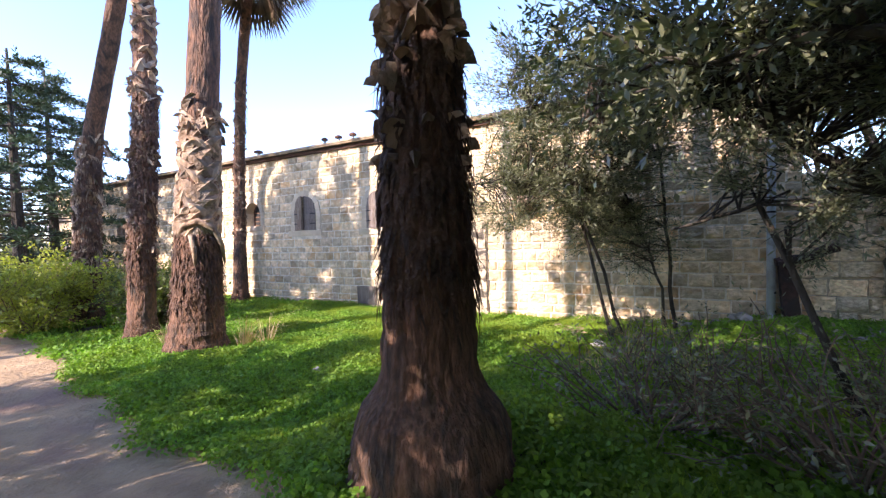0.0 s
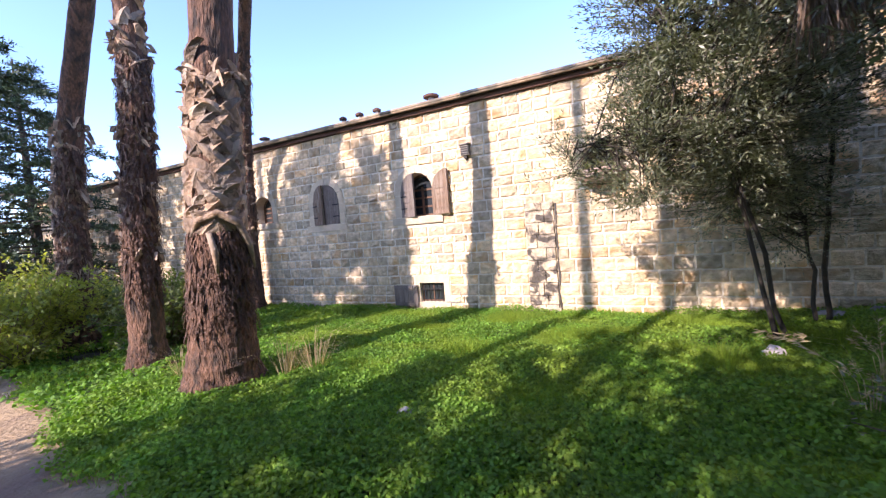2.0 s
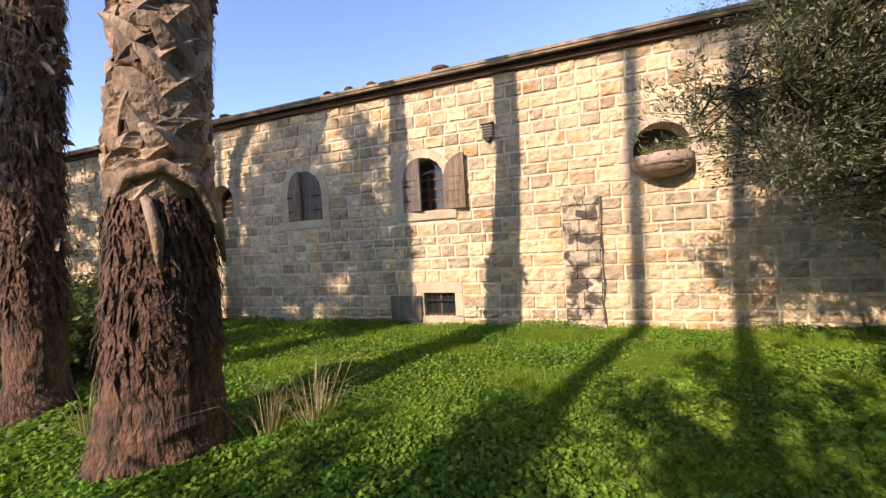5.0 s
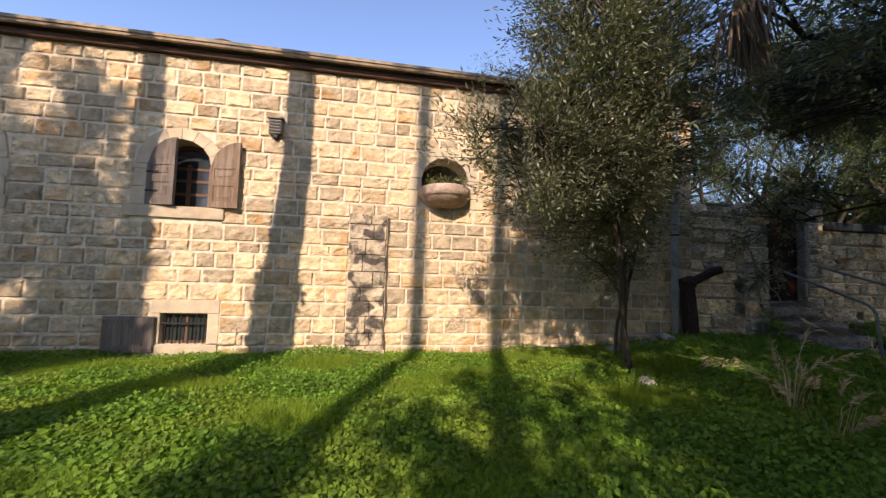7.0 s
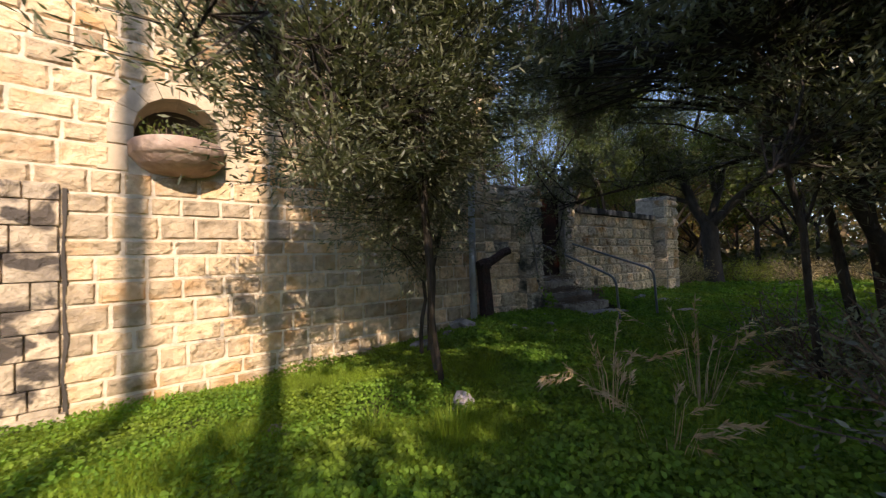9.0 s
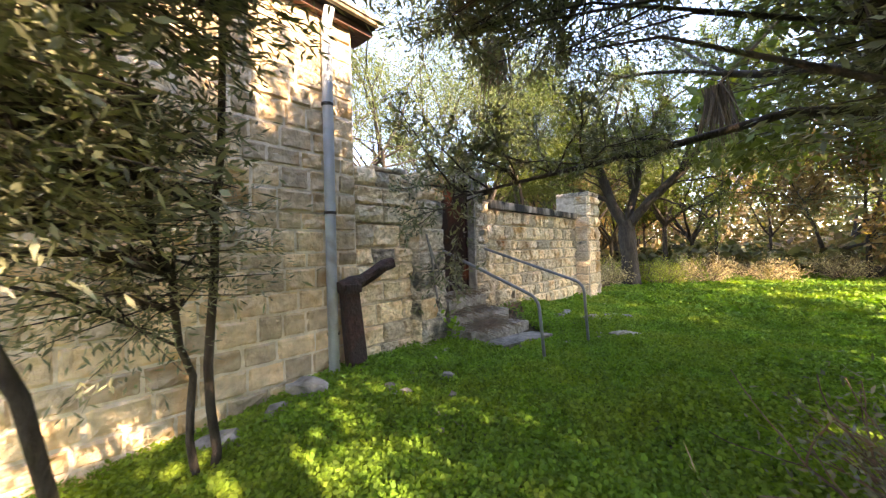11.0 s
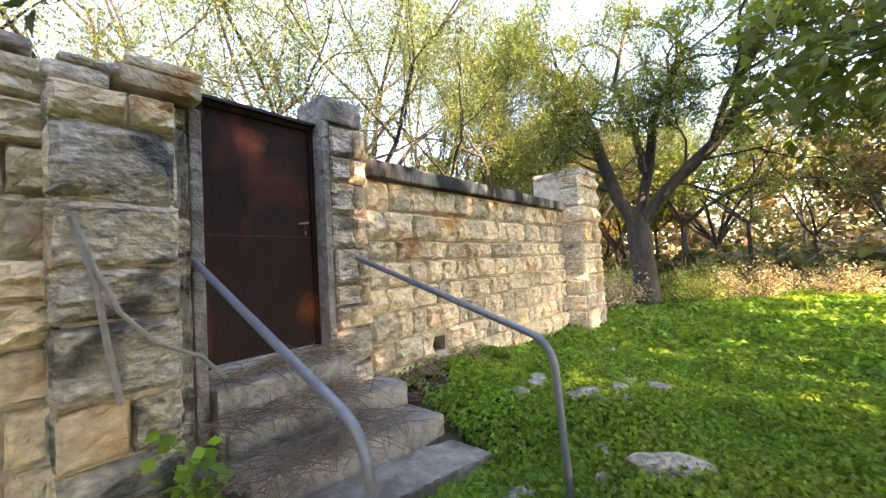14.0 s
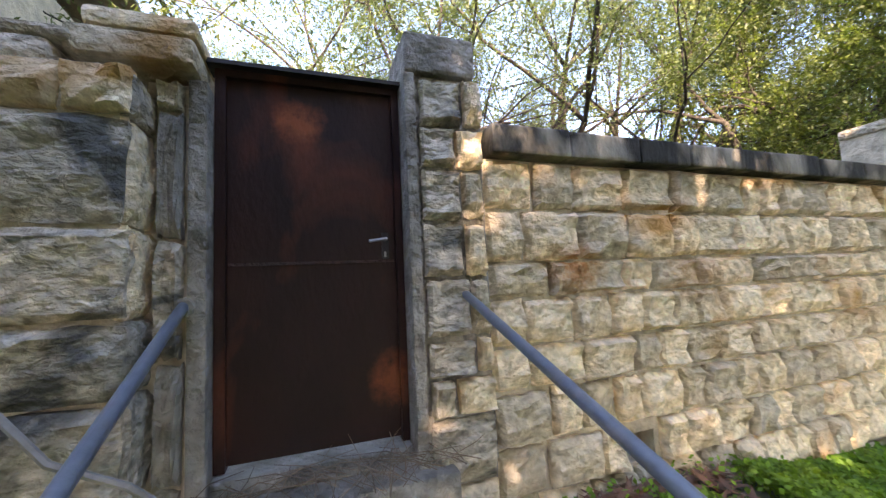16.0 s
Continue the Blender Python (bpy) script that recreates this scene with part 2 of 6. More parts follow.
# ---- mesh helpers ----
class Geo:
    def __init__(self):
        self.v, self.f = [], []

    def add(self, verts, faces, m=None):
        o = len(self.v)
        self.v += [tuple(m @ Vector(p)) for p in verts] if m is not None else [tuple(p) for p in verts]
        self.f += [tuple(i + o for i in q) for q in faces]
        return self

    def box(self, x0, x1, y0, y1, z0, z1, m=None):
        p = [(x, y, z) for z in (z0, z1) for y in (y0, y1) for x in (x0, x1)]
        return self.add(p, [(0, 2, 3, 1), (4, 5, 7, 6), (0, 1, 5, 4), (2, 6, 7, 3), (0, 4, 6, 2), (1, 3, 7, 5)], m)

    def tube(self, pts, radii, n=8, wobble=0.0, rng=None, caps=True):
        pts = [Vector(p) for p in pts]
        rings, side = [], None
        for i, p in enumerate(pts):
            d = (pts[min(i + 1, len(pts) - 1)] - pts[max(i - 1, 0)]).normalized()
            if side is None:
                side = d.cross(Vector((0, 0, 1)) if abs(d.z) < 0.9 else Vector((1, 0, 0))).normalized()
            side = (side - d * side.dot(d)).normalized()
            up = d.cross(side)
            r = radii[i] if not isinstance(radii, (int, float)) else radii
            rings.append([p + (side * math.cos(a) + up * math.sin(a)) * r * (1 + (rng.uniform(-wobble, wobble) if rng else 0)) for a in [2 * math.pi * k / n for k in range(n)]])
        v = [q for ring in rings for q in ring]
        f = [(i * n + k, i * n + (k + 1) % n, (i + 1) * n + (k + 1) % n, (i + 1) * n + k) for i in range(len(pts) - 1) for k in range(n)]
        if caps:
            f += [tuple(range(n))[::-1], tuple(range((len(pts) - 1) * n, len(pts) * n))]
        return self.add(v, f)

    def mesh(self, name, mat, smooth=False, bevel=0.0):
        me = bpy.data.meshes.new(name)
        me.from_pydata(self.v, [], self.f)
        if bevel:
            bm = bmesh.new()
            bm.from_mesh(me)
            bmesh.ops.bevel(bm, geom=bm.edges[:], offset=bevel, segments=2, affect="EDGES", profile=0.6)
            bm.to_mesh(me)
            bm.free()
        me.materials.append(mat)
        if smooth:
            me.shade_smooth()
        me.update()
        return me


def thing(name, label, category, group="", at=(0, 0, 0), kind=""):
    e = new(name)
    e.location = at
    e.empty_display_size = 0.1
    return tagged(e, label, category, group, kind)


def part(name, g, mat, parent=None, label="", smooth=False, bevel=0.0):
    ob = new(name, g.mesh(name, mat, smooth, bevel) if isinstance(g, Geo) else g)
    if parent is not None:
        ob.parent = parent
        m, p = Matrix.Identity(4), parent
        while p is not None:
            m = p.matrix_parent_inverse @ p.matrix_basis @ m
            p = p.parent
        ob.matrix_parent_inverse = m.inverted()
    return tagged(ob, label)


def many(name, verts, faces, mat):
    """A large mesh from arrays of corners and equal-sized faces."""
    me = bpy.data.meshes.new(name)
    n, k = faces.shape
    me.vertices.add(len(verts))
    me.vertices.foreach_set("co", np.ascontiguousarray(verts, dtype=np.float32).ravel())
    me.loops.add(n * k)
    me.loops.foreach_set("vertex_index", np.ascontiguousarray(faces, dtype=np.int32).ravel())
    me.polygons.add(n)
    me.polygons.foreach_set("loop_start", np.arange(0, n * k, k, dtype=np.int32))
    me.update(calc_edges=True)
    me.validate()
    me.materials.append(mat)
    return me


def leaves(centres, length, width, rng, droop=0.3, up=0.25, direction=None):
    """Pointed folded leaves, two triangles to each half, at the given centres."""
    n = len(centres)
    az, el = rng.uniform(0, 2 * np.pi, n), rng.normal(up - droop, 0.55, n)
    d = np.stack([np.cos(az) * np.cos(el), np.sin(az) * np.cos(el), np.sin(el)], 1)
    if direction is not None:
        d = d * 0.75 + direction
        d /= np.linalg.norm(d, axis=1, keepdims=True)
    s = np.cross(d, rng.normal(0, 1, (n, 3)) * 0.6 + np.array([0, 0, 1.0]))
    s /= np.linalg.norm(s, axis=1, keepdims=True) + 1e-9
    L = (length * rng.uniform(0.6, 1.3, n))[:, None]
    W = (width * rng.uniform(0.7, 1.3, n))[:, None]
    v = np.stack([centres, centres + d * L * 0.45 + s * W * 0.5, centres + d * L, centres + d * L * 0.45 - s * W * 0.5], 1).reshape(-1, 3)
    f = np.arange(n * 4).reshape(n, 4)
    return v, f


# ---- ground ----
HEIGHTS = np.array([(-20, 0, 0), (-8, 0, 0), (-3, 0, 0), (1, 0, 0), (3.4, 0, .05), (6, 0, .3), (7.5, 0, .28), (10, -.1, .6), (14, -.2, .27), (20, 0, .2),
                    (2.86, -2.85, .22), (-3.4, -5.5, .16), (2.35, -7.36, 0.84), (3.4, -9.2, .65), (.76, -8.26, .5), (-.36, -7.25, .28), (-.2, -6.4, .08)])
HEIGHTS = np.vstack([HEIGHTS, [(.5, -5.4, .12), (4.1, -3.75, .4), (6.3, -3.2, .22), (8.5, -2.2, .2), (9.2, -1.6, .12), (-8, -5, .1), (-12, -6, .1), (12, -4, .2),
                               (20, -8, .2), (4, -12, .7), (-6, -12, .5), (-20, -12, .3)]])


def rise(x, y):
    x, y = np.asarray(x, float), np.asarray(y, float)
    d = (x[..., None] - HEIGHTS[:, 0]) ** 2 + (y[..., None] - HEIGHTS[:, 1]) ** 2
    w = 1 / (d + 0.3) ** 1.6
    return (w * HEIGHTS[:, 2]).sum(-1) / w.sum(-1)


def gz(x, y):
    return float(rise(x, y))


def path_edge(x):
    """The grass edge of the dirt path."""
    x = np.asarray(x, float)
    return np.interp(x, [-40, -12, -8.4, -3.5, -1.0, 1.0, 3.0, 6.0], [-2.2, -5.6, -5.9, -6.72, -7.15, -7.42, -7.95, -8.7]) + 0.10 * np.sin(x * 2.3) + 0.06 * np.sin(x * 5.1 + 1)


def sheet(name, xs, ys, mat, lift=0.0, keep=None, relief=0.03):
    X, Y = np.meshgrid(xs, ys)
    Z = rise(X, Y) + lift
    Z = Z + relief * (np.sin(X * 3.1 + Y * 1.7) * np.sin(Y * 2.9 - X) + 0.5 * np.sin(X * 7.3 + 1) * np.sin(Y * 6.1))
    nx, ny = len(xs), len(ys)
    idx = np.arange(nx * ny).reshape(ny, nx)
    f = np.stack([idx[:-1, :-1], idx[:-1, 1:], idx[1:, 1:], idx[1:, :-1]], -1).reshape(-1, 4)
    v = np.stack([X, Y, Z], -1).reshape(-1, 3)
    if keep is not None:
        c = v[f].mean(1)
        f = f[keep(c[:, 0], c[:, 1])]
    me = many(name, v, f, mat)
    me.shade_smooth()
    return new(name, me)


near_x, near_y = np.linspace(-24, 28, 261), np.linspace(-16, 8, 121)
far_x = np.concatenate([np.array([-600, -200, -80, -45, -30]), near_x, np.array([35, 50, 80, 200, 600])])
far_y = np.concatenate([np.array([-600, -200, -80, -40, -22]), near_y, np.array([14, 30, 80, 200, 600])])
tagged(sheet("ground", far_x, far_y, M_SOIL), "dark damp soil under the clover and grass", "ground", kind="structure")
tagged(sheet("path", np.linspace(-38, 7, 320), np.linspace(-12.5, -2, 120), M_PATH, 0.035,
             lambda x, y: (y < path_edge(x)) & (y > path_edge(x) - 2.9), 0.02), "trodden reddish earth path with pebbles and litter", "path", kind="structure")


# ---- the stone building ----
rng = random.Random(7)
EAVE = 4.86
END_X = 6.1
OPENINGS = [(-3.76, -2.86, 2.41, 3.5), (-6.74, -5.82, 2.43, 3.56), (-9.22, -8.46, 2.66, 3.5), (-11.6, -10.7, 2.5, 3.45), (-18.4, -17.5, 2.6, 3.4),
            (0.57, 1.41, 2.93, 3.55), (-3.45, -2.77, 0.24, 0.72)]
SPRING = [3.06, 3.1, 3.12, 3.05, 3.1, 3.15]
DRESSED = [(-3.6, -2.6, 0.0, 0.94), (-0.63, -0.03, 0.0, 2.41), (0.4, 1.6, 2.66, 2.93)]
for (ox0, ox1, oz0, oz1), osp in zip(OPENINGS, SPRING):
    DRESSED += [(ox0 - 0.19, ox1 + 0.19, oz0 - 0.16, osp + 0.2), (ox0 - 0.02, ox1 + 0.02, oz0, oz1 + 0.05)]


def core_wall(g, x0, x1, z0, z1, y0, y1, holes):
    """A wall body with rectangular openings through it."""
    xs = sorted({x0, x1, *[h[i] for h in holes for i in (0, 1)]})
    zs = sorted({z0, z1, *[h[i] for h in holes for i in (2, 3)]})
    for xa, xb in zip(xs, xs[1:]):
        za = None
        for zl, zh in zip(zs, zs[1:]):
            solid = not any(h[0] < (xa + xb) / 2 < h[1] and h[2] < (zl + zh) / 2 < h[3] for h in holes)
            if solid and za is None:
                za = zl
            if not solid and za is not None:
                g.box(xa, xb, y0, y1, za, zl)
                za = None
        if za is not None:
            g.box(xa, xb, y0, y1, za, z1)
    return g


def block_shapes(name, mat, count, seed, bulge, edge):
    """Rock-faced blocks, one unit wide and high, face towards -y, with a tooled margin."""
    r, out = random.Random(seed), []
    for _ in range(count):
        g = Geo()
        us = [-0.5, -0.5 + edge] + [(-0.25 + 0.25 * i) + r.uniform(-.06, .06) for i in range(3)] + [0.5 - edge, 0.5]
        ws = [-0.5, -0.5 + edge * 1.5] + [r.uniform(-.2, -.06), r.uniform(.06, .2)] + [0.5 - edge * 1.5, 0.5]
        tilt, lean, off = r.uniform(-.5, .5), r.uniform(-.5, .5), r.uniform(0, 50)
        nu, nw = len(us), len(ws)
        for j, w in enumerate(ws):
            for i, u in enumerate(us):
                rim = i in (0, nu - 1) or j in (0, nw - 1)
                y = -0.012 + r.uniform(-.003, .003) if rim else -bulge * max(0.15, 0.85 + tilt * u + lean * w + 0.9 * noise.noise((u * 2.4 + off, w * 3.1, off)) + r.uniform(-.3, .3)) - 0.012
                g.v.append((u + (r.uniform(-edge, edge) * 0.3 if rim else 0), y, w + (r.uniform(-edge, edge) * 0.42 if rim else 0)))
        for j in range(nw - 1):
            for i in range(nu - 1):
                a = j * nu + i
                g.f.append((a, a + 1, a + nu + 1, a + nu))
        ring = [i for i in range(nu)] + [j * nu + nu - 1 for j in range(1, nw)] + [(nw - 1) * nu + i for i in range(nu - 2, -1, -1)] + [j * nu for j in range(nw - 2, 0, -1)]
        o = len(g.v)
        g.v += [(g.v[i][0], 0.05, g.v[i][2]) for i in ring]
        for k in range(len(ring)):
            q = (k + 1) % len(ring)
            g.f.append((ring[k], o + k, o + q, ring[q]))
        out.append(g)
    return out


def courses(x0, x1, levels, lengths, r, holes, joint):
    """Boxes (centre x, centre z, width, height) of the blocks of a coursed wall, cut back at openings."""
    out = []
    for z0, z1 in zip(levels, levels[1:]):
        cuts = sorted([(h[0], h[1]) for h in holes if h[2] < z1 - 0.06 and h[3] > z0 + 0.06])
        spans, a = [], x0
        for c0, c1 in cuts:
            if c0 > a:
                spans.append((a, min(c0, x1)))
            a = max(a, c1)
        if a < x1:
            spans.append((a, x1))
        for s0, s1 in spans:
            x = s0
            while x < s1 - 0.03:
                w = r.uniform(*lengths)
                if s1 - x - w < lengths[0] * 0.7:
                    w = s1 - x if s1 - x < lengths[1] * 1.25 else (s1 - x) / 2
                out.append((x + w / 2, (z0 + z1) / 2, w - joint, z1 - z0 - joint))
                x += w
    return out


def lay_blocks(parent, boxes, shapes, meshes, near, mat_rest, name, y=0.0, stuff_label="", jitter=0.0):
    """Blocks inside the near stretch are parts; the rest are one joined part."""
    rest, count = Geo(), 0
    for i, (cx, cz, w, h) in enumerate(boxes):
        k = (i * 7 + int(cx * 13)) % len(shapes)
        push = random.Random(i * 31 + 5).uniform(-0.006, 0.006)
        m = Matrix.Translation((cx, y + push, cz)) @ Matrix.Diagonal((w, 1, h, 1))
        if jitter:
            rj = random.Random(i * 17 + 3)
            m = Matrix.Translation((cx + rj.uniform(-jitter, jitter) * 0.5, y + rj.uniform(-1.6, 1.2) * jitter, cz + rj.uniform(-jitter, jitter) * 0.5)) @ Matrix.Rotation(rj.uniform(-1.6, 1.6) * jitter, 4, "Y") @ Matrix.Diagonal((w - rj.uniform(0, jitter), 1, h - rj.uniform(0, jitter), 1))
        if near(cx, cz) and count < 300:
            ob = new(name, meshes[k])
            ob.parent = parent
            ob.matrix_basis = m
            count += 1
        else:
            rest.add(shapes[k].v, shapes[k].f, m)
    if rest.v:
        ob = part(name + "_field", rest, mat_rest, parent)
        tagged(ob, stuff_label, kind="stuff")


wall_north = part("wall_north", core_wall(Geo(), -26, END_X, -0.5, EAVE, -0.012, 0.55, OPENINGS), M_MORTAR)
tagged(wall_north, "long facade of coursed rock-faced yellow limestone with pale joints", "wall", kind="structure")
side = Geo().box(END_X - 0.5, END_X, 0.55, 5.0, -0.5, EAVE).box(-26, END_X, 5.0, 5.4, -0.5, EAVE).box(-26.4, -26, 0.012, 5.4, -0.5, EAVE)
tagged(part("wall_east", side, M_MORTAR), "plain end and back walls of the stone building", "wall", kind="structure")
# the ceiling's darkness is room shade given as base colour
tagged(part("ceiling", Geo().box(-25.9, END_X - 0.55, 0.6, 4.95, 4.3, 4.4), M_DARK), "ceiling behind the windows, room shade put into its colour", "ceiling", kind="structure")

# roof with its eave
roof = thing("roof", "low pitched roof of pale tiles over a dark eave board", "roof", kind="structure")
part("eave_board", Geo().box(-26.5, END_X + 0.3, -0.12, 0.3, EAVE, EAVE + 0.09), M_EAVE, roof, "dark brown eave board")
part("gutter", Geo().tube([(-26.5, -0.24, EAVE + 0.13), (END_X + 0.3, -0.24, EAVE + 0.13)], 0.042, 8), M_TILE, roof, "pale half-round gutter roll")
# near-black band in iron colour paints the shadow between gutter and eave board
part("fascia", Geo().box(-26.5, END_X + 0.3, -0.2, 0.3, EAVE + 0.092, EAVE + 0.13), M_IRON, roof, "near-black strip put in as the shadow under the gutter")
slab = Geo()
slab.add([(-26.5, -0.3, 5.0), (END_X + 0.3, -0.3, 5.0), (END_X + 0.3, 2.8, 5.75), (-26.5, 2.8, 5.75), (-26.5, -0.3, 5.05), (END_X + 0.3, -0.3, 5.05), (END_X + 0.3, 2.8, 5.82), (-26.5, 2.8, 5.82)],
         [(0, 3, 2, 1), (4, 5, 6, 7), (0, 1, 5, 4), (2, 3, 7, 6), (1, 2, 6, 5), (0, 4, 7, 3)])
slab.add([(-26.5, 5.8, 5.0), (END_X + 0.3, 5.8, 5.0), (END_X + 0.3, 2.8, 5.75), (-26.5, 2.8, 5.75), (-26.5, 5.8, 5.05), (END_X + 0.3, 5.8, 5.05), (END_X + 0.3, 2.8, 5.82), (-26.5, 2.8, 5.82)],
         [(0, 1, 2, 3), (4, 7, 6, 5), (0, 4, 5, 1), (2, 6, 7, 3), (1, 5, 6, 2), (0, 3, 7, 4)])
part("roof_slab", slab, M_TILE, roof)
for vx, vs in ((-3.0, 0.2), (-4.7, 0.12), (-5.3, 0.12), (-5.9, 0.11), (-9.2, 0.16), (-12.5, 0.14)):
    vent = thing("roof_vent", "small dark capped vent standing on the tiled roof", "vent", "roof vents", (vx, 0.6, 5.25))
    part("pipe", Geo().tube([(vx, 0.6, 5.2), (vx, 0.6, 5.42)], vs * 0.4, 10), M_ZINC, vent)
    part("cap", Geo().tube([(vx, 0.6, 5.42), (vx, 0.6, 5.47), (vx, 0.6, 5.52)], [vs, vs * 1.05, vs * 0.4], 10), M_EAVE, vent)


# ---- windows ----
def arch_points(x0, x1, zs, za, n=12):
    """Points of an arch from the right springing to the left one."""
    c, r = (x0 + x1) / 2, (x1 - x0) / 2
    return [(c + r * math.cos(math.pi * i / n), zs + (za - zs) * math.sin(math.pi * i / n)) for i in range(n + 1)]


def arch_fill(x0, x1, zs, za, top, y0, y1):
    """The masonry between an arch and the square head of its opening."""
    g, pts = Geo(), arch_points(x0, x1, zs, za)
    for (xa, z1), (xb, z2) in zip(pts, pts[1:]):
        g.add([(xa, y0, z1), (xb, y0, z2), (xb, y0, top), (xa, y0, top), (xa, y1, z1), (xb, y1, z2), (xb, y1, top), (xa, y1, top)],
              [(0, 1, 2, 3), (4, 7, 6, 5), (0, 4, 5, 1), (2, 6, 7, 3), (0, 3, 7, 4), (1, 5, 6, 2)])
    return g


def prism(poly, y0, y1):
    n = len(poly)
    v = [(x, y0, z) for x, z in poly] + [(x, y1, z) for x, z in poly]
    return Geo().add(v, [tuple(range(n)), tuple(range(2 * n - 1, n - 1, -1))] + [(i, n + i, n + (i + 1) % n, (i + 1) % n) for i in range(n)])


def surround(owner, x0, x1, z0, zs, za, band, sill):
    """Dressed jamb blocks, voussoirs and a sill round an arched opening."""
    z, k = z0, 0
    while z < zs - 0.02:
        h = min(0.28, zs - z)
        for a, b in ((x0 - band * (1 if k % 2 else 1.15), x0 - 0.003), (x1 + 0.003, x1 + band * (1.15 if k % 2 else 1))):
            part("jamb_block", Geo().box(a, b, -0.04, 0.06, z + 0.004, z + h - 0.004), M_DRESSED, owner, bevel=0.008)
        z += h
        k += 1
    inner, outer = arch_points(x0, x1, zs, za, 8), arch_points(x0 - band, x1 + band, zs, za + band, 8)
    for i in range(8):
        q = [inner[i], outer[i], outer[i + 1], inner[i + 1]]
        c = (sum(p[0] for p in q) / 4, sum(p[1] for p in q) / 4)
        part("voussoir", prism([(c[0] + (p[0] - c[0]) * 0.975, c[1] + (p[1] - c[1]) * 0.985) for p in q], -0.046, 0.06), M_DRESSED, owner, bevel=0.006)
    if sill:
        part("window_sill", Geo().box(x0 - 0.3, x1 + 0.24, -0.07, 0.08, z0 - 0.19, z0 - 0.006), M_DRESSED, owner, bevel=0.012)


def shutter(owner, hinge_x, z0, zs, za, w, side, swing, mat):
    """A panelled wooden leaf with a quarter-arched head, swung by degrees about its hinge."""
    m = Matrix.Translation((hinge_x, -0.035, 0)) @ Matrix.Rotation(radians(swing), 4, "Z")
    ss = [i / 6 for i in range(7)]
    outline = [(0, z0), (w, z0)] + [(w * (1 - s), zs + (za - zs) * math.sin(math.acos(min(1, s)))) for s in ss]
    leaf = [(side * x, z) for x, z in outline]
    if side < 0:
        leaf = leaf[::-1]
    b = prism(leaf, -0.012, 0.018)
    b.v = [tuple(m @ Vector(p)) for p in b.v]
    body = part("shutter", b, mat, owner, "weathered panelled wooden shutter")
    rail = 0.075
    mid = z0 + (zs - z0) * 0.62
    for name, a, c, e, h in (("stile", 0, rail, z0, zs), ("stile", w - rail, w, z0, za - 0.03), ("rail", rail, w - rail, z0, z0 + 0.1), ("rail", rail, w - rail, mid - 0.05, mid + 0.05),
                             ("rail", rail, w - rail, zs - 0.02, zs + 0.06)):
        for y0, y1 in ((-0.026, -0.013), (0.019, 0.03)):
            g = Geo().box(*sorted((side * a, side * c)), y0, y1, e, h)
            g.v = [tuple(m @ Vector(p)) for p in g.v]
            part(name, g, mat, body)
    for e, h in ((z0 + 0.16, mid - 0.11), (mid + 0.1, zs - 0.06)):
        g = Geo().box(*sorted((side * (rail + 0.04), side * (w - rail - 0.04))), -0.02, 0.025, e, h)
        g.v = [tuple(m @ Vector(p)) for p in g.v]
        part("panel", g, mat, body, bevel=0.004)
    for z in (z0 + 0.2, zs - 0.15):
        g = Geo().box(*sorted((side * 0.0, side * 0.2)), -0.034, -0.027, z, z + 0.03)
        g.v = [tuple(m @ Vector(p)) for p in g.v]
        part("hinge_strap", g, M_IRON, body, "dark iron strap")


def casement(owner, x0, x1, z0, zs, za, y):
    g = Geo()
    for a, b in ((x0, x0 + 0.05), (x1 - 0.05, x1), ((x0 + x1) / 2 - 0.03, (x0 + x1) / 2 + 0.03)):
        g.box(a, b, y, y + 0.05, z0, zs + 0.1)
    for z in (z0, z0 + (zs - z0) * 0.33, z0 + (zs - z0) * 0.68, zs):
        g.box(x0 + 0.05, x1 - 0.05, y + 0.004, y + 0.046, z, z + 0.045)
    inner, outer = arch_points(x0 + 0.05, x1 - 0.05, zs, za - 0.05), arch_points(x0, x1, zs, za)
    for i in range(12):
        (a, b), (c, d), (e, f), (h, k) = inner[i], outer[i], outer[i + 1], inner[i + 1]
        g.add([(a, y, b), (c, y, d), (e, y, f), (h, y, k), (a, y + 0.05, b), (c, y + 0.05, d), (e, y + 0.05, f), (h, y + 0.05, k)],
              [(0, 1, 2, 3), (4, 7, 6, 5), (0, 4, 5, 1), (2, 6, 7, 3)])
    fr = part("window_frame", g, M_FRAME, owner, "brown painted wooden casement frame")
    n = 3
    for i in range(n):
        za0 = z0 + 0.045 + (zs - z0) * i * 0.335
        za1 = z0 + (zs - z0) * (0.33, 0.68, 1.0)[i]
        for a, b in ((x0 + 0.05, (x0 + x1) / 2 - 0.03), ((x0 + x1) / 2 + 0.03, x1 - 0.05)):
            part("pane", Geo().box(a, b, y + 0.02, y + 0.026, za0, za1), M_GLASS, fr)
    part("pane", prism([(p[0], p[1]) for p in inner[::-1]], y + 0.02, y + 0.026), M_GLASS, fr)


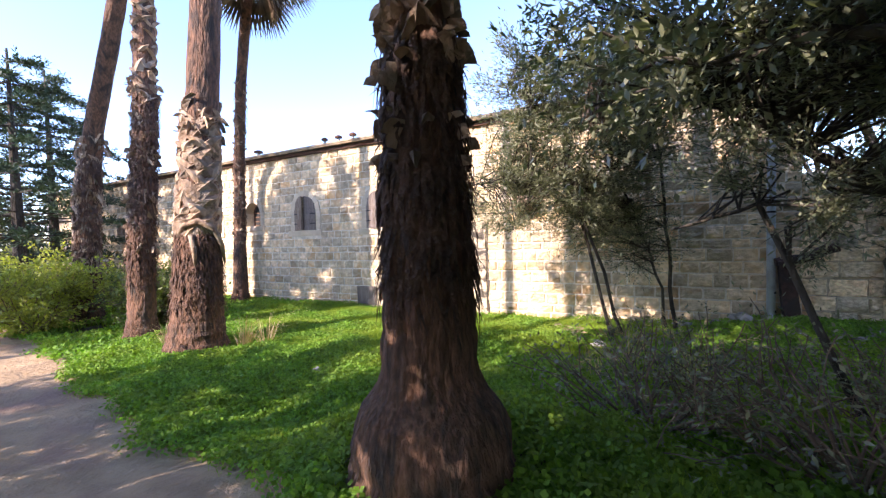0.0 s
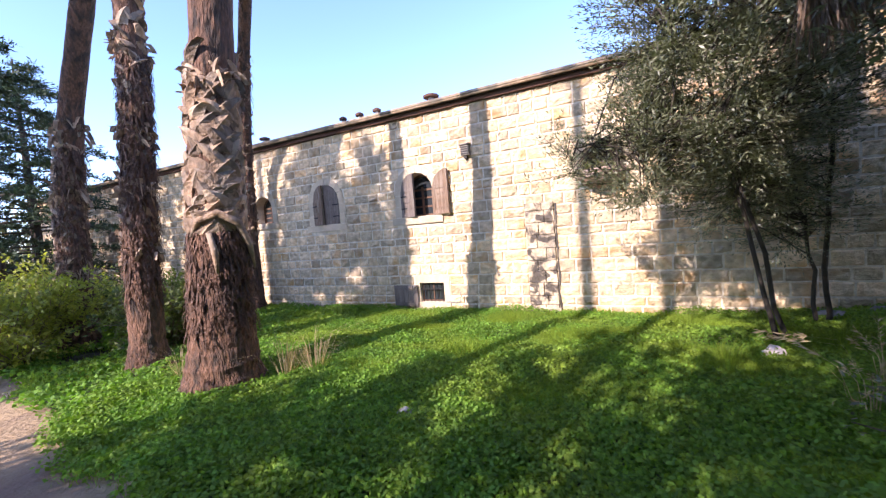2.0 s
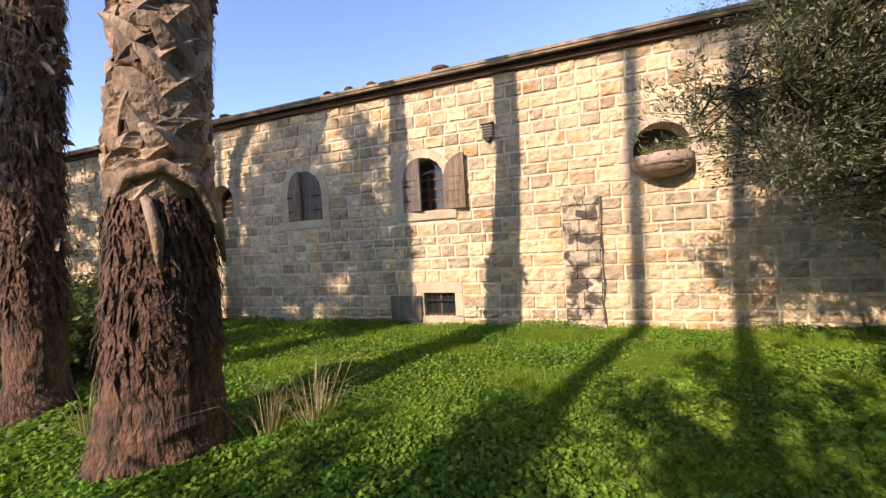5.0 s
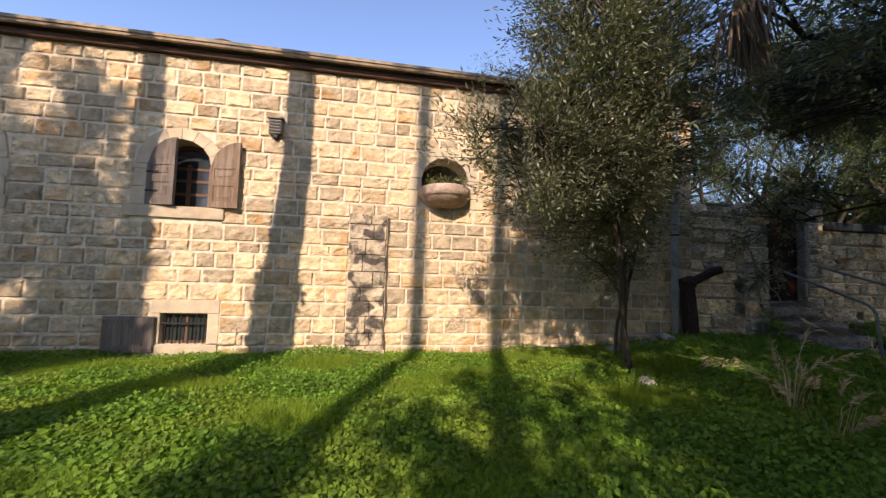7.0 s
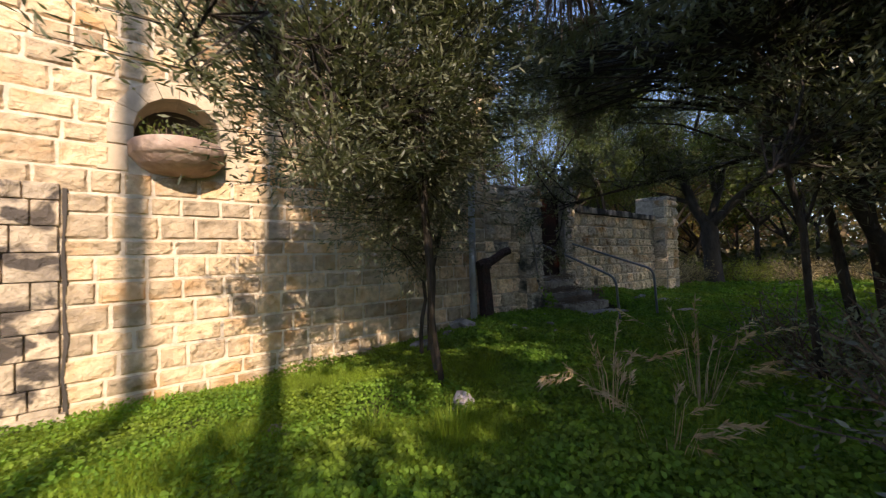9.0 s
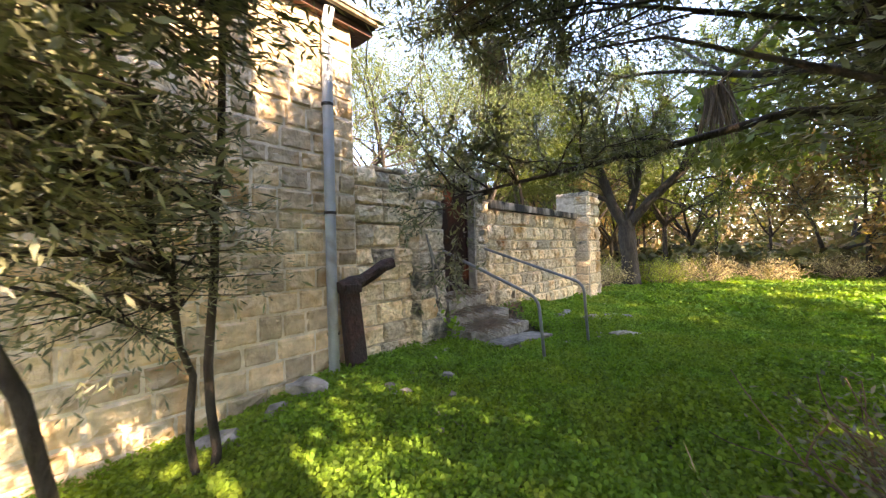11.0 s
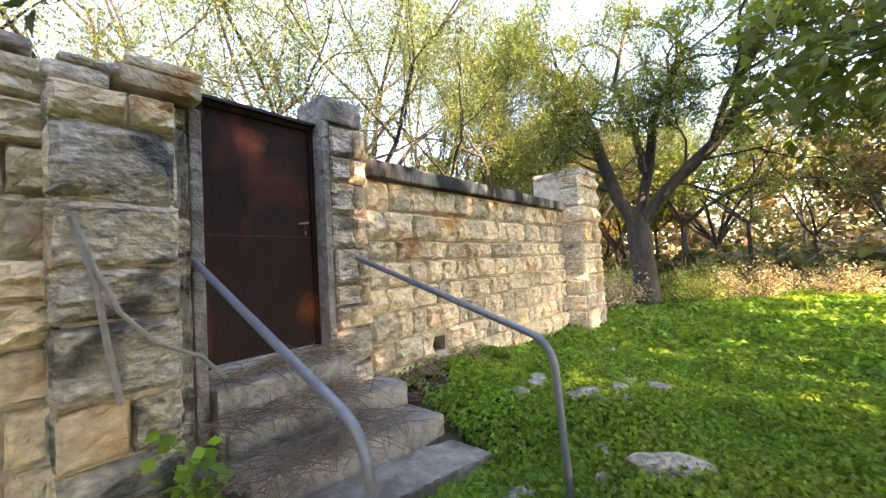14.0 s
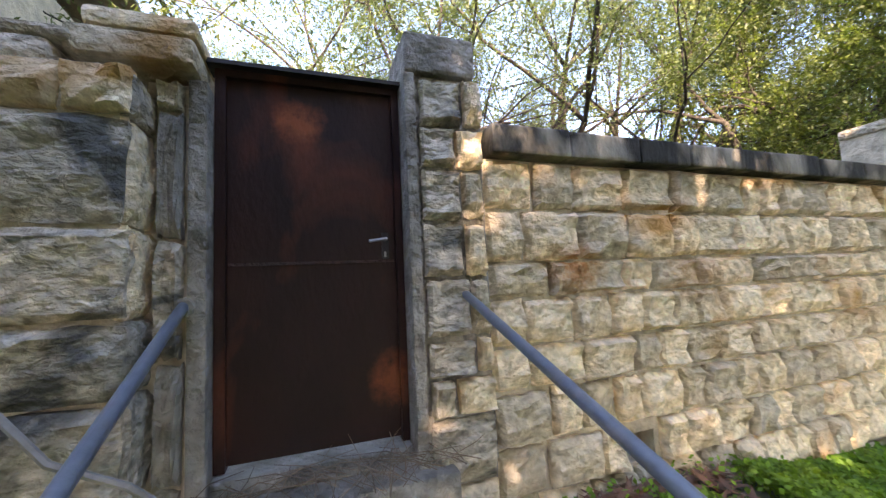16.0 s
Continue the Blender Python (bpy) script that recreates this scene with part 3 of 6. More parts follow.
def window(n, hole, spring, label, swings=None, mats=None, casing=True):
    x0, x1, z0, z1 = hole
    w = thing(f"window_{n}", label, "window", "facade windows", ((x0 + x1) / 2, 0, z0), "structure")
    part("arch_head", arch_fill(x0, x1, spring, z1 - 0.01, z1, -0.005, 0.5), M_DRESSED, w)
    surround(w, x0, x1, z0, spring, z1 - 0.01, 0.19, True)
    # dark panel behind the opening, the room's shade painted as its colour
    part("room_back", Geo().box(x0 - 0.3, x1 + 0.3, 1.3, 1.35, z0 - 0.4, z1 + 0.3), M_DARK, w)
    if casing:
        casement(w, x0 + 0.01, x1 - 0.01, z0 + 0.01, spring, z1 - 0.03, 0.28)
    if swings:
        half = (x1 - x0) / 2
        shutter(w, x0, z0 + 0.0, spring, z1 - 0.02, half, 1, swings[0], mats[0])
        shutter(w, x1, z0 + 0.0, spring, z1 - 0.02, half + 0.03, -1, swings[1], mats[1])
    return w


window(1, OPENINGS[0], 3.06, "arched window with one shutter ajar and one folded open", (-14, 168), (M_WOOD_GREY, M_WOOD))
window(2, OPENINGS[1], 3.1, "arched window with its weathered shutters nearly closed", (-16, 3), (M_WOOD, M_WOOD_GREY))
window(3, OPENINGS[2], 3.12, "small arched window without shutters, dark inside")
window(4, OPENINGS[3], 3.05, "arched window with dark wooden shutters ajar", (-50, 30), (M_WOOD_GREY, M_WOOD_GREY))
window(5, OPENINGS[4], 3.1, "far arched window with brown shutters", (-20, 20), (M_WOOD, M_WOOD))

# cellar window
cx0, cx1, cz0, cz1 = OPENINGS[6]
cellar = thing("window_6", "low barred cellar window with a wooden shutter folded open", "window", "", ((cx0 + cx1) / 2, 0, cz0), "structure")
part("lintel", Geo().box(cx0 - 0.12, cx1 + 0.17, -0.03, 0.06, cz1 + 0.004, 0.935), M_DRESSED, cellar, bevel=0.01)
part("jamb_block", Geo().box(cx1 + 0.004, cx1 + 0.17, -0.028, 0.06, 0.24, cz1 - 0.004), M_DRESSED, cellar, bevel=0.01)
part("jamb_block", Geo().box(cx0 - 0.12, cx0 - 0.004, -0.02, 0.06, 0.24, cz1 - 0.004), M_DRESSED, cellar, bevel=0.01)
part("window_sill", Geo().box(cx0 - 0.24, cx1 + 0.17, -0.05, 0.06, 0.0, cz0 - 0.006), M_DRESSED, cellar, bevel=0.012)
fr = part("window_frame", Geo().box(cx0, cx0 + 0.04, 0.1, 0.15, cz0, cz1).box(cx1 - 0.04, cx1, 0.1, 0.15, cz0, cz1).box(cx0 + 0.04, cx1 - 0.04, 0.1, 0.15, cz1 - 0.04, cz1).box(cx0 + 0.04, cx1 - 0.04, 0.1, 0.15, cz0, cz0 + 0.04).box(-3.13, -3.09, 0.1, 0.15, cz0 + 0.04, cz1 - 0.04), M_FRAME, cellar)
part("pane", Geo().box(cx0 + 0.04, -3.13, 0.12, 0.126, cz0 + 0.04, cz1 - 0.04), M_GLASS, fr)
part("pane", Geo().box(-3.09, cx1 - 0.04, 0.12, 0.126, cz0 + 0.04, cz1 - 0.04), M_GLASS, fr)
for i in range(6):
    bx = cx0 + 0.06 + i * 0.112
    part("bar", Geo().tube([(bx, 0.03, cz0), (bx, 0.03, cz1)], 0.011, 6), M_IRON, cellar, "dark iron bar")
part("crossbar", Geo().box(cx0, cx1, 0.015, 0.03, 0.55, 0.575), M_IRON, cellar)
sh = part("shutter", Geo().box(-4.2, -3.49, -0.07, -0.045, 0.12, 0.67), M_WOOD_GREY, cellar, "greyed plank shutter")
for i in range(5):
    part("plank", Geo().box(-4.19 + i * 0.14, -4.06 + i * 0.14, -0.082, -0.071, 0.13, 0.66), M_WOOD_GREY, sh)
for z in (0.17, 0.56):
    part("batten", Geo().box(-4.18, -3.5, -0.095, -0.083, z, z + 0.06), M_WOOD_GREY, sh)
conduit = thing("cable", "thin grey cable clipped under the cellar window", "cable", "", (-2.55, -0.04, 0.22))
part("conductor", Geo().tube([(-2.72, -0.045, 0.26), (-2.5, -0.05, 0.24), (-2.34, -0.045, 0.25), (-2.32, -0.04, 0.42), (-2.33, -0.03, 0.5)], 0.012, 6), M_CABLE, conduit)

# niche with its half-round stone basin
niche = thing("niche", "arched wall niche over a half-round reddish stone basin", "niche", "", (0.98, 0, 2.93), "structure")
nx0, nx1, nz0, nz1 = OPENINGS[5]
part("arch_head", arch_fill(nx0, nx1, 3.15, nz1 - 0.01, nz1, -0.005, 0.5), M_DRESSED, niche)
surround(niche, nx0, nx1, nz0, 3.15, nz1 - 0.01, 0.2, False)
# back coloured dark in place of the shade deep in the niche
part("niche_back", Geo().box(nx0 - 0.02, nx1 + 0.02, 0.46, 0.54, nz0 - 0.1, nz1 + 0.02), M_DARK, niche, "back panel of the niche, its shade put into the colour")
for a, b in ((0.26, 0.52), (1.45, 1.72)):
    part("corner_block", Geo().box(a, b, -0.035, 0.06, 2.64, 2.92), M_DRESSED, niche, bevel=0.01)
bowl = Geo()
prof = [(0.0, 2.62), (0.16, 2.625), (0.28, 2.65), (0.37, 2.7), (0.42, 2.76), (0.445, 2.8), (0.47, 2.815), (0.475, 2.95), (0.465, 2.965), (0.41, 2.965), (0.36, 2.91), (0.1, 2.87), (0.0, 2.87)]
seg = 20
for r_, z_ in prof:
    for k in range(seg + 1):
        a = math.pi + math.pi * k / seg
        bowl.v.append((0.98 + r_ * math.cos(a), 0.03 + r_ * math.sin(a) * 1.35, z_))
for i in range(len(prof) - 1):
    for k in range(seg):
        a = i * (seg + 1) + k
        bowl.f.append((a, a + 1, a + seg + 2, a + seg + 1))
M_BASIN = material("red_veined_stone", (0.46, 0.34, 0.26), 0.85, spread=0.3, scale=6, bump=0.5, bump_scale=25, second=(0.3, 0.19, 0.14), second_scale=2.5)
part("basin", bowl, M_BASIN, niche, "half-round reddish stone basin", smooth=True)

basin_plant = thing("plant", "low green weeds growing in the stone basin", "plant", "", (0.98, -0.15, 2.87))
rq = np.random.default_rng(12)
pc = np.stack([rq.uniform(0.64, 1.32, 420), rq.uniform(-0.42, 0.12, 420), rq.uniform(2.88, 3.14, 420)], 1)
pv, pf = leaves(pc, 0.07, 0.022, rq, 0.0, 0.6)
tagged(part("leaf_mass", many("leaf_mass", pv, pf, M_LEAF_A), M_LEAF_A, basin_plant), kind="stuff")
stalks = Geo()
for q in range(40):
    sx, sy = rng.uniform(0.7, 1.26), rng.uniform(-0.35, 0.1)
    stalks.tube([(sx, sy, 2.86), (sx + rng.uniform(-.04, .04), sy + rng.uniform(-.04, .02), rng.uniform(3.0, 3.16))], 0.003, 4)
tagged(part("stalk_clump", stalks, M_DRYBUSH, basin_plant), kind="stuff")

# lamp box by the window
box = thing("junction_box", "small grey weathered metal box on the wall", "box", "", (-1.9, -0.1, 3.64))
part("housing", Geo().box(-2.0, -1.79, -0.16, -0.03, 3.68, 3.92), M_PLASTIC, box, bevel=0.02)
part("hood", Geo().box(-2.02, -1.77, -0.19, -0.03, 3.925, 3.95), M_PLASTIC, box)
for i in range(4):
    part("louvre", Geo().box(-1.98, -1.81, -0.172, -0.161, 3.71 + i * 0.05, 3.735 + i * 0.05), M_IRON, box)
part("neck", Geo().box(-1.93, -1.86, -0.13, -0.03, 3.62, 3.68), M_IRON, box)

# the worn pilaster strip, proud of the wall, with a crack beside it
pil = thing("pilaster", "worn blackened stone pilaster strip with a crack beside it", "pilaster", "", (-0.32, 0, 0), "structure")
z, k = 0.0, 0
r2 = random.Random(3)
while z < 2.44:
    h = min(r2.uniform(0.2, 0.3), 2.45 - z) if 2.45 - z > 0.35 else 2.45 - z
    cut = r2.uniform(-0.42, -0.2)
    for a, b in ((-0.64, cut), (cut, -0.02)):
        j = r2.uniform(-0.012, 0.012)
        part("block", Geo().box(a + 0.006 + j * (a < -.6), b - 0.006 + j * (b > -.1), -0.075 + r2.uniform(-.012, .012), 0.06, z + 0.005, z + h - 0.005), M_WORN, pil, bevel=0.014)
    z += h
    k += 1
# solid dark strip stands for the shadow line of the gap beside the pilaster
edge = [(0.0 + 0.006 * math.sin(i * 2.1) + 0.006 * math.sin(i * 5.3), 0.12 + i * 0.19) for i in range(13)]
part("crack", prism(edge + [(x + 0.03 + 0.012 * math.sin(z * 9), z) for x, z in edge[::-1]], -0.052, 0.0), M_DARK, pil, "jagged dark strip drawn as the shade in an open joint")
part("foot_block", Geo().box(-0.7, 0.03, -0.12, 0.05, -0.1, 0.16), M_WORN, pil, bevel=0.02)


# ---- wall, gate and steps in the same line to the east ----
wall_gate = part("wall_gate", Geo().box(END_X, 7.2, 0.06, 0.55, -0.4, 3.05).box(7.2, 7.7, -0.19, 0.6, -0.4, 2.86).box(7.7, 7.873, 0.06, 0.6, -0.4, 2.95), M_GROUT)
tagged(wall_gate, "rough field-stone wall and gate pillar with dark joints", "wall", kind="structure")
wall_garden = part("wall_garden", core_wall(Geo(), 9.4, 14.3, -0.4, 2.68, 0.04, 0.5, [(10.3, 10.56, 0.72, 0.9)]), M_GROUT)
tagged(wall_garden, "garden wall of squared rubble stones, a drain hole at its foot", "wall", kind="structure")
pier = part("wall_pier", prism([(14.25, -0.3), (15.35, -0.3), (15.12, 3.4), (14.28, 3.4)], -0.42, 0.55), M_GROUT)
tagged(pier, "battered stone pier closing the garden wall", "pier", kind="structure")

gate = thing("gate", "closed rusty brown sheet-steel gate in a concrete frame", "gate", "", (8.43, 0.15, 1.08))
leaf = part("gate_leaf", Geo().box(8.01, 8.88, 0.16, 0.2, 1.1, 3.06), M_RUST, gate, "rust-brown sheet-steel leaf", bevel=0.004)
part("gate_frame", Geo().box(7.96, 8.01, 0.13, 0.2, 1.08, 3.1).box(8.88, 8.92, 0.13, 0.2, 1.08, 3.1).box(8.01, 8.88, 0.13, 0.2, 3.062, 3.1), M_RUST, gate)
part("top_angle", Geo().box(7.93, 8.93, 0.08, 0.24, 3.102, 3.125), M_IRON, gate, "dark steel cap strip")
part("seam", Geo().box(8.02, 8.87, 0.152, 0.159, 2.07, 2.085), M_RUST_RAW, leaf)
part("door_handle", Geo().tube([(8.82, 0.15, 2.2), (8.82, 0.1, 2.2), (8.72, 0.085, 2.185)], 0.009, 6), M_ZINC, leaf, "bare metal lever handle")
part("lock_plate", Geo().box(8.8, 8.84, 0.15, 0.158, 2.09, 2.24), M_IRON, leaf)
part("keyhole", Geo().box(8.812, 8.824, 0.145, 0.1505, 2.1, 2.13), M_ZINC, leaf)
jl = part("gate_jamb", Geo().box(7.875, 7.955, 0.01, 0.5, 0.6, 2.965), M_CONCRETE, bevel=0.012)
tagged(jl, "narrow cracked concrete jamb strip", "jamb", kind="structure")
jr = thing("gate_post", "grey concrete gate post with a stained cap block", "post", "", (9.15, 0, 0.6), "structure")
part("shaft", Geo().box(8.925, 8.99, -0.02, 0.5, 0.5, 3.14), M_CONCRETE, jr, bevel=0.012)
part("cap_block", Geo().box(8.93, 9.36, -0.035, 0.42, 3.143, 3.38), M_CONCRETE, jr, bevel=0.02)
post_core = part("side_fill", Geo().box(8.99, 9.4, 0.02, 0.5, 0.3, 3.14), M_CONCRETE, jr)

steps = thing("steps", "four worn concrete steps littered with dry twigs", "steps", "", (8.7, -0.7, 0.1), "structure")
for i, (zt, yl, yr) in enumerate(((0.29, -0.98, -1.32), (0.49, -0.55, -0.85), (0.7, -0.18, -0.43))):
    prev = -0.4
    poly = [(8.0, 0.05), (7.98 + i * 0.01, yl), (9.46 - i * 0.01, yr), (9.47, 0.05)]
    g = Geo().add([(x, y, prev) for x, y in poly] + [(x, y, zt) for x, y in poly], [(3, 2, 1, 0), (4, 5, 6, 7), (0, 1, 5, 4), (1, 2, 6, 5), (2, 3, 7, 6), (3, 0, 4, 7)])
    part("step", g, M_CONCRETE, steps, bevel=0.015)
part("threshold", Geo().box(7.96, 9.12, -0.12, 0.3, 0.5, 0.98), M_CONCRETE, steps, bevel=0.02)
part("gate_sill", Geo().box(7.96, 8.92, 0.06, 0.3, 0.982, 1.075), M_CONCRETE, steps, bevel=0.012)


def handrail(top, bend, foot):
    h = thing("handrail", "bent grey steel tube handrail from wall to ground", "handrail", "handrails at the steps", foot)
    t, b, f = Vector(top), Vector(bend), Vector(foot)
    a, c = b + (t - b).normalized() * 0.16, b + (f - b).normalized() * 0.16
    arc = [a * (1 - s) ** 2 + b * 2 * s * (1 - s) + c * s * s for s in [i / 6 for i in range(7)]]
    part("tube", Geo().tube([t + (t - b).normalized() * 0.06, *arc, f - Vector((0, 0, 0.25))], 0.024, 12), M_GALV, h, smooth=True)
    part("wall_flange", Geo().tube([t + Vector((0, 0.06, 0)), t + Vector((0, -0.0, 0))], 0.045, 10), M_CONCRETE, h)


handrail((7.87, -0.02, 1.88), (7.88, -1.8, 1.14), (7.92, -1.88, 0.2))
handrail((9.22, -0.02, 1.88), (9.16, -2.0, 1.25), (9.2, -2.06, 0.2))

# dark panel added so that the through hole looks unlit
part("drain_back", Geo().box(10.28, 10.58, 0.3, 0.34, 0.7, 0.92), M_DARK, wall_garden, "added dark panel that paints the shade in the drain hole")
coping = thing("coping", "row of black-stained flat coping stones on the garden wall", "coping", "", (11.8, 0.2, 2.68), "structure")
x = 9.42
r3 = random.Random(11)
while x < 14.2:
    w = min(r3.uniform(0.4, 0.75), 14.28 - x)
    part("coping_stone", Geo().box(x + 0.004, x + w - 0.004, -0.09 + r3.uniform(-.015, .01), 0.56, 2.684, 2.85 + r3.uniform(-.012, .012)), M_COPING, coping, bevel=0.018)
    x += w

# downpipe and the old rusted stump beside it
pipe = thing("downpipe", "grey plastic downpipe with clips against the corner", "pipe", "", (5.62, -0.12, 0.3))
part("tube", Geo().tube([(5.62, -0.14, 0.28), (5.63, -0.12, 1.6), (5.65, -0.12, 4.7), (5.65, -0.2, EAVE + 0.05)], 0.066, 14), M_PIPE, pipe, smooth=True)
for z in (0.5, 0.85, 2.35, 3.7):
    part("clip", Geo().tube([(5.635, -0.12, z), (5.635, -0.12, z + 0.035)], 0.074, 12).box(5.62, 5.65, -0.06, 0.0, z, z + 0.03), M_IRON, pipe, "dark pipe clip")
part("socket", Geo().tube([(5.62, -0.14, 0.26), (5.62, -0.14, 0.42)], 0.07, 14), M_PIPE, pipe)
stump = thing("rusted_post", "dark rusted steel post with a bent arm", "post", "", (5.9, -0.2, 0.25))
part("shaft", prism([(5.8, 0.1), (6.06, 0.1), (6.0, 0.6), (5.9, 1.46), (5.7, 1.46), (5.74, 0.8)], -0.31, -0.15), M_RUST_RAW, stump, bevel=0.014)
part("flange", Geo().box(5.69, 5.93, -0.335, -0.125, 1.36, 1.47), M_RUST_RAW, stump, bevel=0.012)
part("arm", Geo().tube([(5.66, -0.22, 1.44), (5.85, -0.22, 1.47), (6.02, -0.23, 1.5), (6.2, -0.24, 1.58), (6.36, -0.26, 1.67), (6.5, -0.28, 1.71)], [0.075, 0.1, 0.085, 0.08, 0.085, 0.08], 10, 0.14, random.Random(2)), M_RUST_RAW, stump, "crusted bent arm")
part("wire", Geo().tube([(5.85, -0.32, 0.42), (5.95, -0.33, 0.4), (6.04, -0.28, 0.42)], 0.012, 6), M_ZINC, stump)
hose = thing("hose", "old grey hose hanging down the gate pillar", "hose", "", (7.3, -0.15, 1.9))
part("line", Geo().tube([(7.25, -0.28, 2.1), (7.32, -0.31, 1.85), (7.42, -0.33, 1.6), (7.58, -0.34, 1.4), (7.8, -0.33, 1.28), (7.96, -0.27, 1.1)], 0.014, 6), M_CABLE, hose)
part("line", Geo().tube([(7.24, -0.28, 2.12), (7.33, -0.30, 1.75), (7.38, -0.31, 1.35), (7.42, -0.32, 1.1)], 0.018, 6), M_CABLE, hose)


# ---- palms ----
def palm(spine, radii, label, skirt, boots, seed, group="palms along the path", thatch=0.0, crown=True, big=0.3, bursts=(), shag=None, wide=(0.3, 0.5)):
    """A palm: fibrous trunk with a flared root, old frond bases and a crown."""
    r = random.Random(seed)
    p = thing("palm_tree", label, "palm tree", group, spine[0])
    pts = [Vector(q) for q in spine]

    def at(z):
        for (a, ra), (b, rb) in zip(zip(pts, radii), zip(pts[1:], radii[1:])):
            if z <= b.z:
                s = (z - a.z) / (b.z - a.z)
                return a.lerp(b, s), ra + (rb - ra) * s
        return pts[-1], radii[-1]

    z0, z1 = pts[0].z, pts[-1].z
    g, n, zs = Geo(), 28, []
    z = z0 - 0.1
    while z < z1:
        zs.append(z)
        z += 0.06 if z < z0 + 4 else 0.2
    for z in zs:
        c, rad = at(max(z, z0))
        for k in range(n):
            a = 2 * math.pi * k / n
            v = noise.noise((c.x + math.cos(a) * 3, math.sin(a) * 3, z * 0.7 + seed)) * 0.06 + noise.noise((math.cos(a) * 9, math.sin(a) * 9, z * 6 + seed)) * 0.05
            ring = 0.02 * math.sin(z * 38)
            q = rad * (1 + v + ring)
            g.v.append((c.x + math.cos(a) * q, c.y + math.sin(a) * q, z))
    for i in range(len(zs) - 1):
        for k in range(n):
            g.f.append((i * n + k, i * n + (k + 1) % n, (i + 1) * n + (k + 1) % n, (i + 1) * n + k))
    part("trunk", g, M_TRUNK, p)
    # fibrous root mat
    fib = Geo()
    for _ in range(900):
        z = z0 + r.random() ** 2 * 0.5
        c, rad = at(z)
        a = r.uniform(0, 6.283)
        o = Vector((math.cos(a), math.sin(a), 0))
        s = Vector((-math.sin(a), math.cos(a), 0)) * 0.006
        b = c + o * rad * 1.0
        b.z = z
        e = b + o * r.uniform(0.01, 0.07) + Vector((r.uniform(-.03, .03), r.uniform(-.03, .03), -r.uniform(0.02, 0.12)))
        fib.add([b - s, b + s, e], [(0, 1, 2)])
    tagged(part("root_mat", fib, M_TRUNK_BASE, p), kind="stuff")
    # frond bases: split, overlapping shells set in a spiral, and bursts of longer stubs
    b = Geo()

    def shell(z, a, L, w, lean, turn, droop, taper=0.6):
        c, rad = at(z)
        o, s = Vector((math.cos(a), math.sin(a), 0)), Vector((-math.sin(a), math.cos(a), 0))
        rows = []
        for i in range(5):
            u = i / 4
            au = a + turn * L * u / rad * 0.75
            o, s = Vector((math.cos(au), math.sin(au), 0)), Vector((-math.sin(au), math.cos(au), 0))
            d = c + o * (rad * 0.98 + L * lean * u ** 1.5 + 0.02 * math.sin(u * 3)) + Vector((0, 0, (z - c.z) + L * u * (0.85 - droop * u)))
            ww = w * (1 - taper * u ** 2)
            rows.append([d - s * ww - o * 0.02, d + o * 0.03, d + s * ww - o * 0.02])
        vs = [q for row in rows for q in row] + [q - o * 0.018 for row in rows for q in row]
        m = len(rows) * 3
        f = [(i * 3 + j, i * 3 + j + 1, i * 3 + j + 4, i * 3 + j + 3) for i in range(4) for j in range(2)]
        f += [tuple(m + q for q in x[::-1]) for x in f]
        f += [(i * 3, i * 3 + 3, m + i * 3 + 3, m + i * 3) for i in range(4)] + [(i * 3 + 2, m + i * 3 + 2, m + i * 3 + 5, i * 3 + 5) for i in range(4)] + [(12, 13, m + 13, m + 12), (13, 14, m + 14, m + 13)]
        b.add(vs, f)

    for k in range(boots):
        z, a = skirt[0] + (skirt[1] - skirt[0]) * (k + r.random()) / boots, k * 2.4 + r.uniform(-.3, .3)
        for sgn in (-1, 1):
            if r.random() < 0.86:
                shell(z + r.uniform(-.04, .04), a + sgn * 0.12, r.uniform(0.75, 1.25) * big, at(z)[1] * r.uniform(*wide), r.choice((0.02, 0.03, 0.05, 0.08, 0.2)) * r.uniform(0.6, 1.3), sgn * r.uniform(0.4, 1.0), r.uniform(0.1, 0.4))
    for zb in bursts:
        for _ in range(26):
            shell(zb + r.uniform(-.15, .15), r.uniform(0, 6.283), r.uniform(0.6, 1.15) * big, r.uniform(0.02, 0.06), r.uniform(0.2, 0.5), r.uniform(-.5, .5), r.uniform(0.4, 1.5), 0.95)
    if boots:
        tagged(part("frond_base_mat", b, M_BOOT, p, "split grey-brown dead frond bases"), kind="stuff")
    if thatch:
        h = Geo()
        for _ in range(int(1500 * thatch)):
            z = r.uniform(*(shag or (skirt[0] - 0.5, skirt[1])))
            c, rad = at(z)
            a = r.uniform(0, 6.283)
            o, s = Vector((math.cos(a), math.sin(a), 0)), Vector((-math.sin(a), math.cos(a), 0)) * 0.012
            q = c + o * rad * 1.02
            q.z = z
            L = r.uniform(0.1, 0.45)
            e1 = q + o * r.uniform(0.01, 0.06) - Vector((0, 0, L * 0.5))
            e2 = q + o * r.uniform(0.0, 0.09) - Vector((0, 0, L)) + s * r.uniform(-6, 6)
            h.add([q - s, q + s, e1 + s, e1 - s, e2], [(0, 1, 2, 3), (3, 2, 4)])
        tagged(part("fibre_thatch", h, M_TRUNK_BASE, p), kind="stuff")
    if crown:
        top, lf, dead = pts[-1], Geo(), Geo()
        for i in range(46):
            a, el = i * 2.4, r.uniform(-1.2, 1.1)
            d = Vector((math.cos(a) * math.cos(el), math.sin(a) * math.cos(el), math.sin(el)))
            s = d.cross(Vector((0, 0, 1))).normalized()
            stem = top + d * 0.9
            use = lf if el > -0.25 else dead
            use.tube([top, stem], [0.03, 0.02], 4)
            for k in range(-8, 9):
                t = k / 8 * 1.4
                q = (d * math.cos(t) + s * math.sin(t)).normalized()
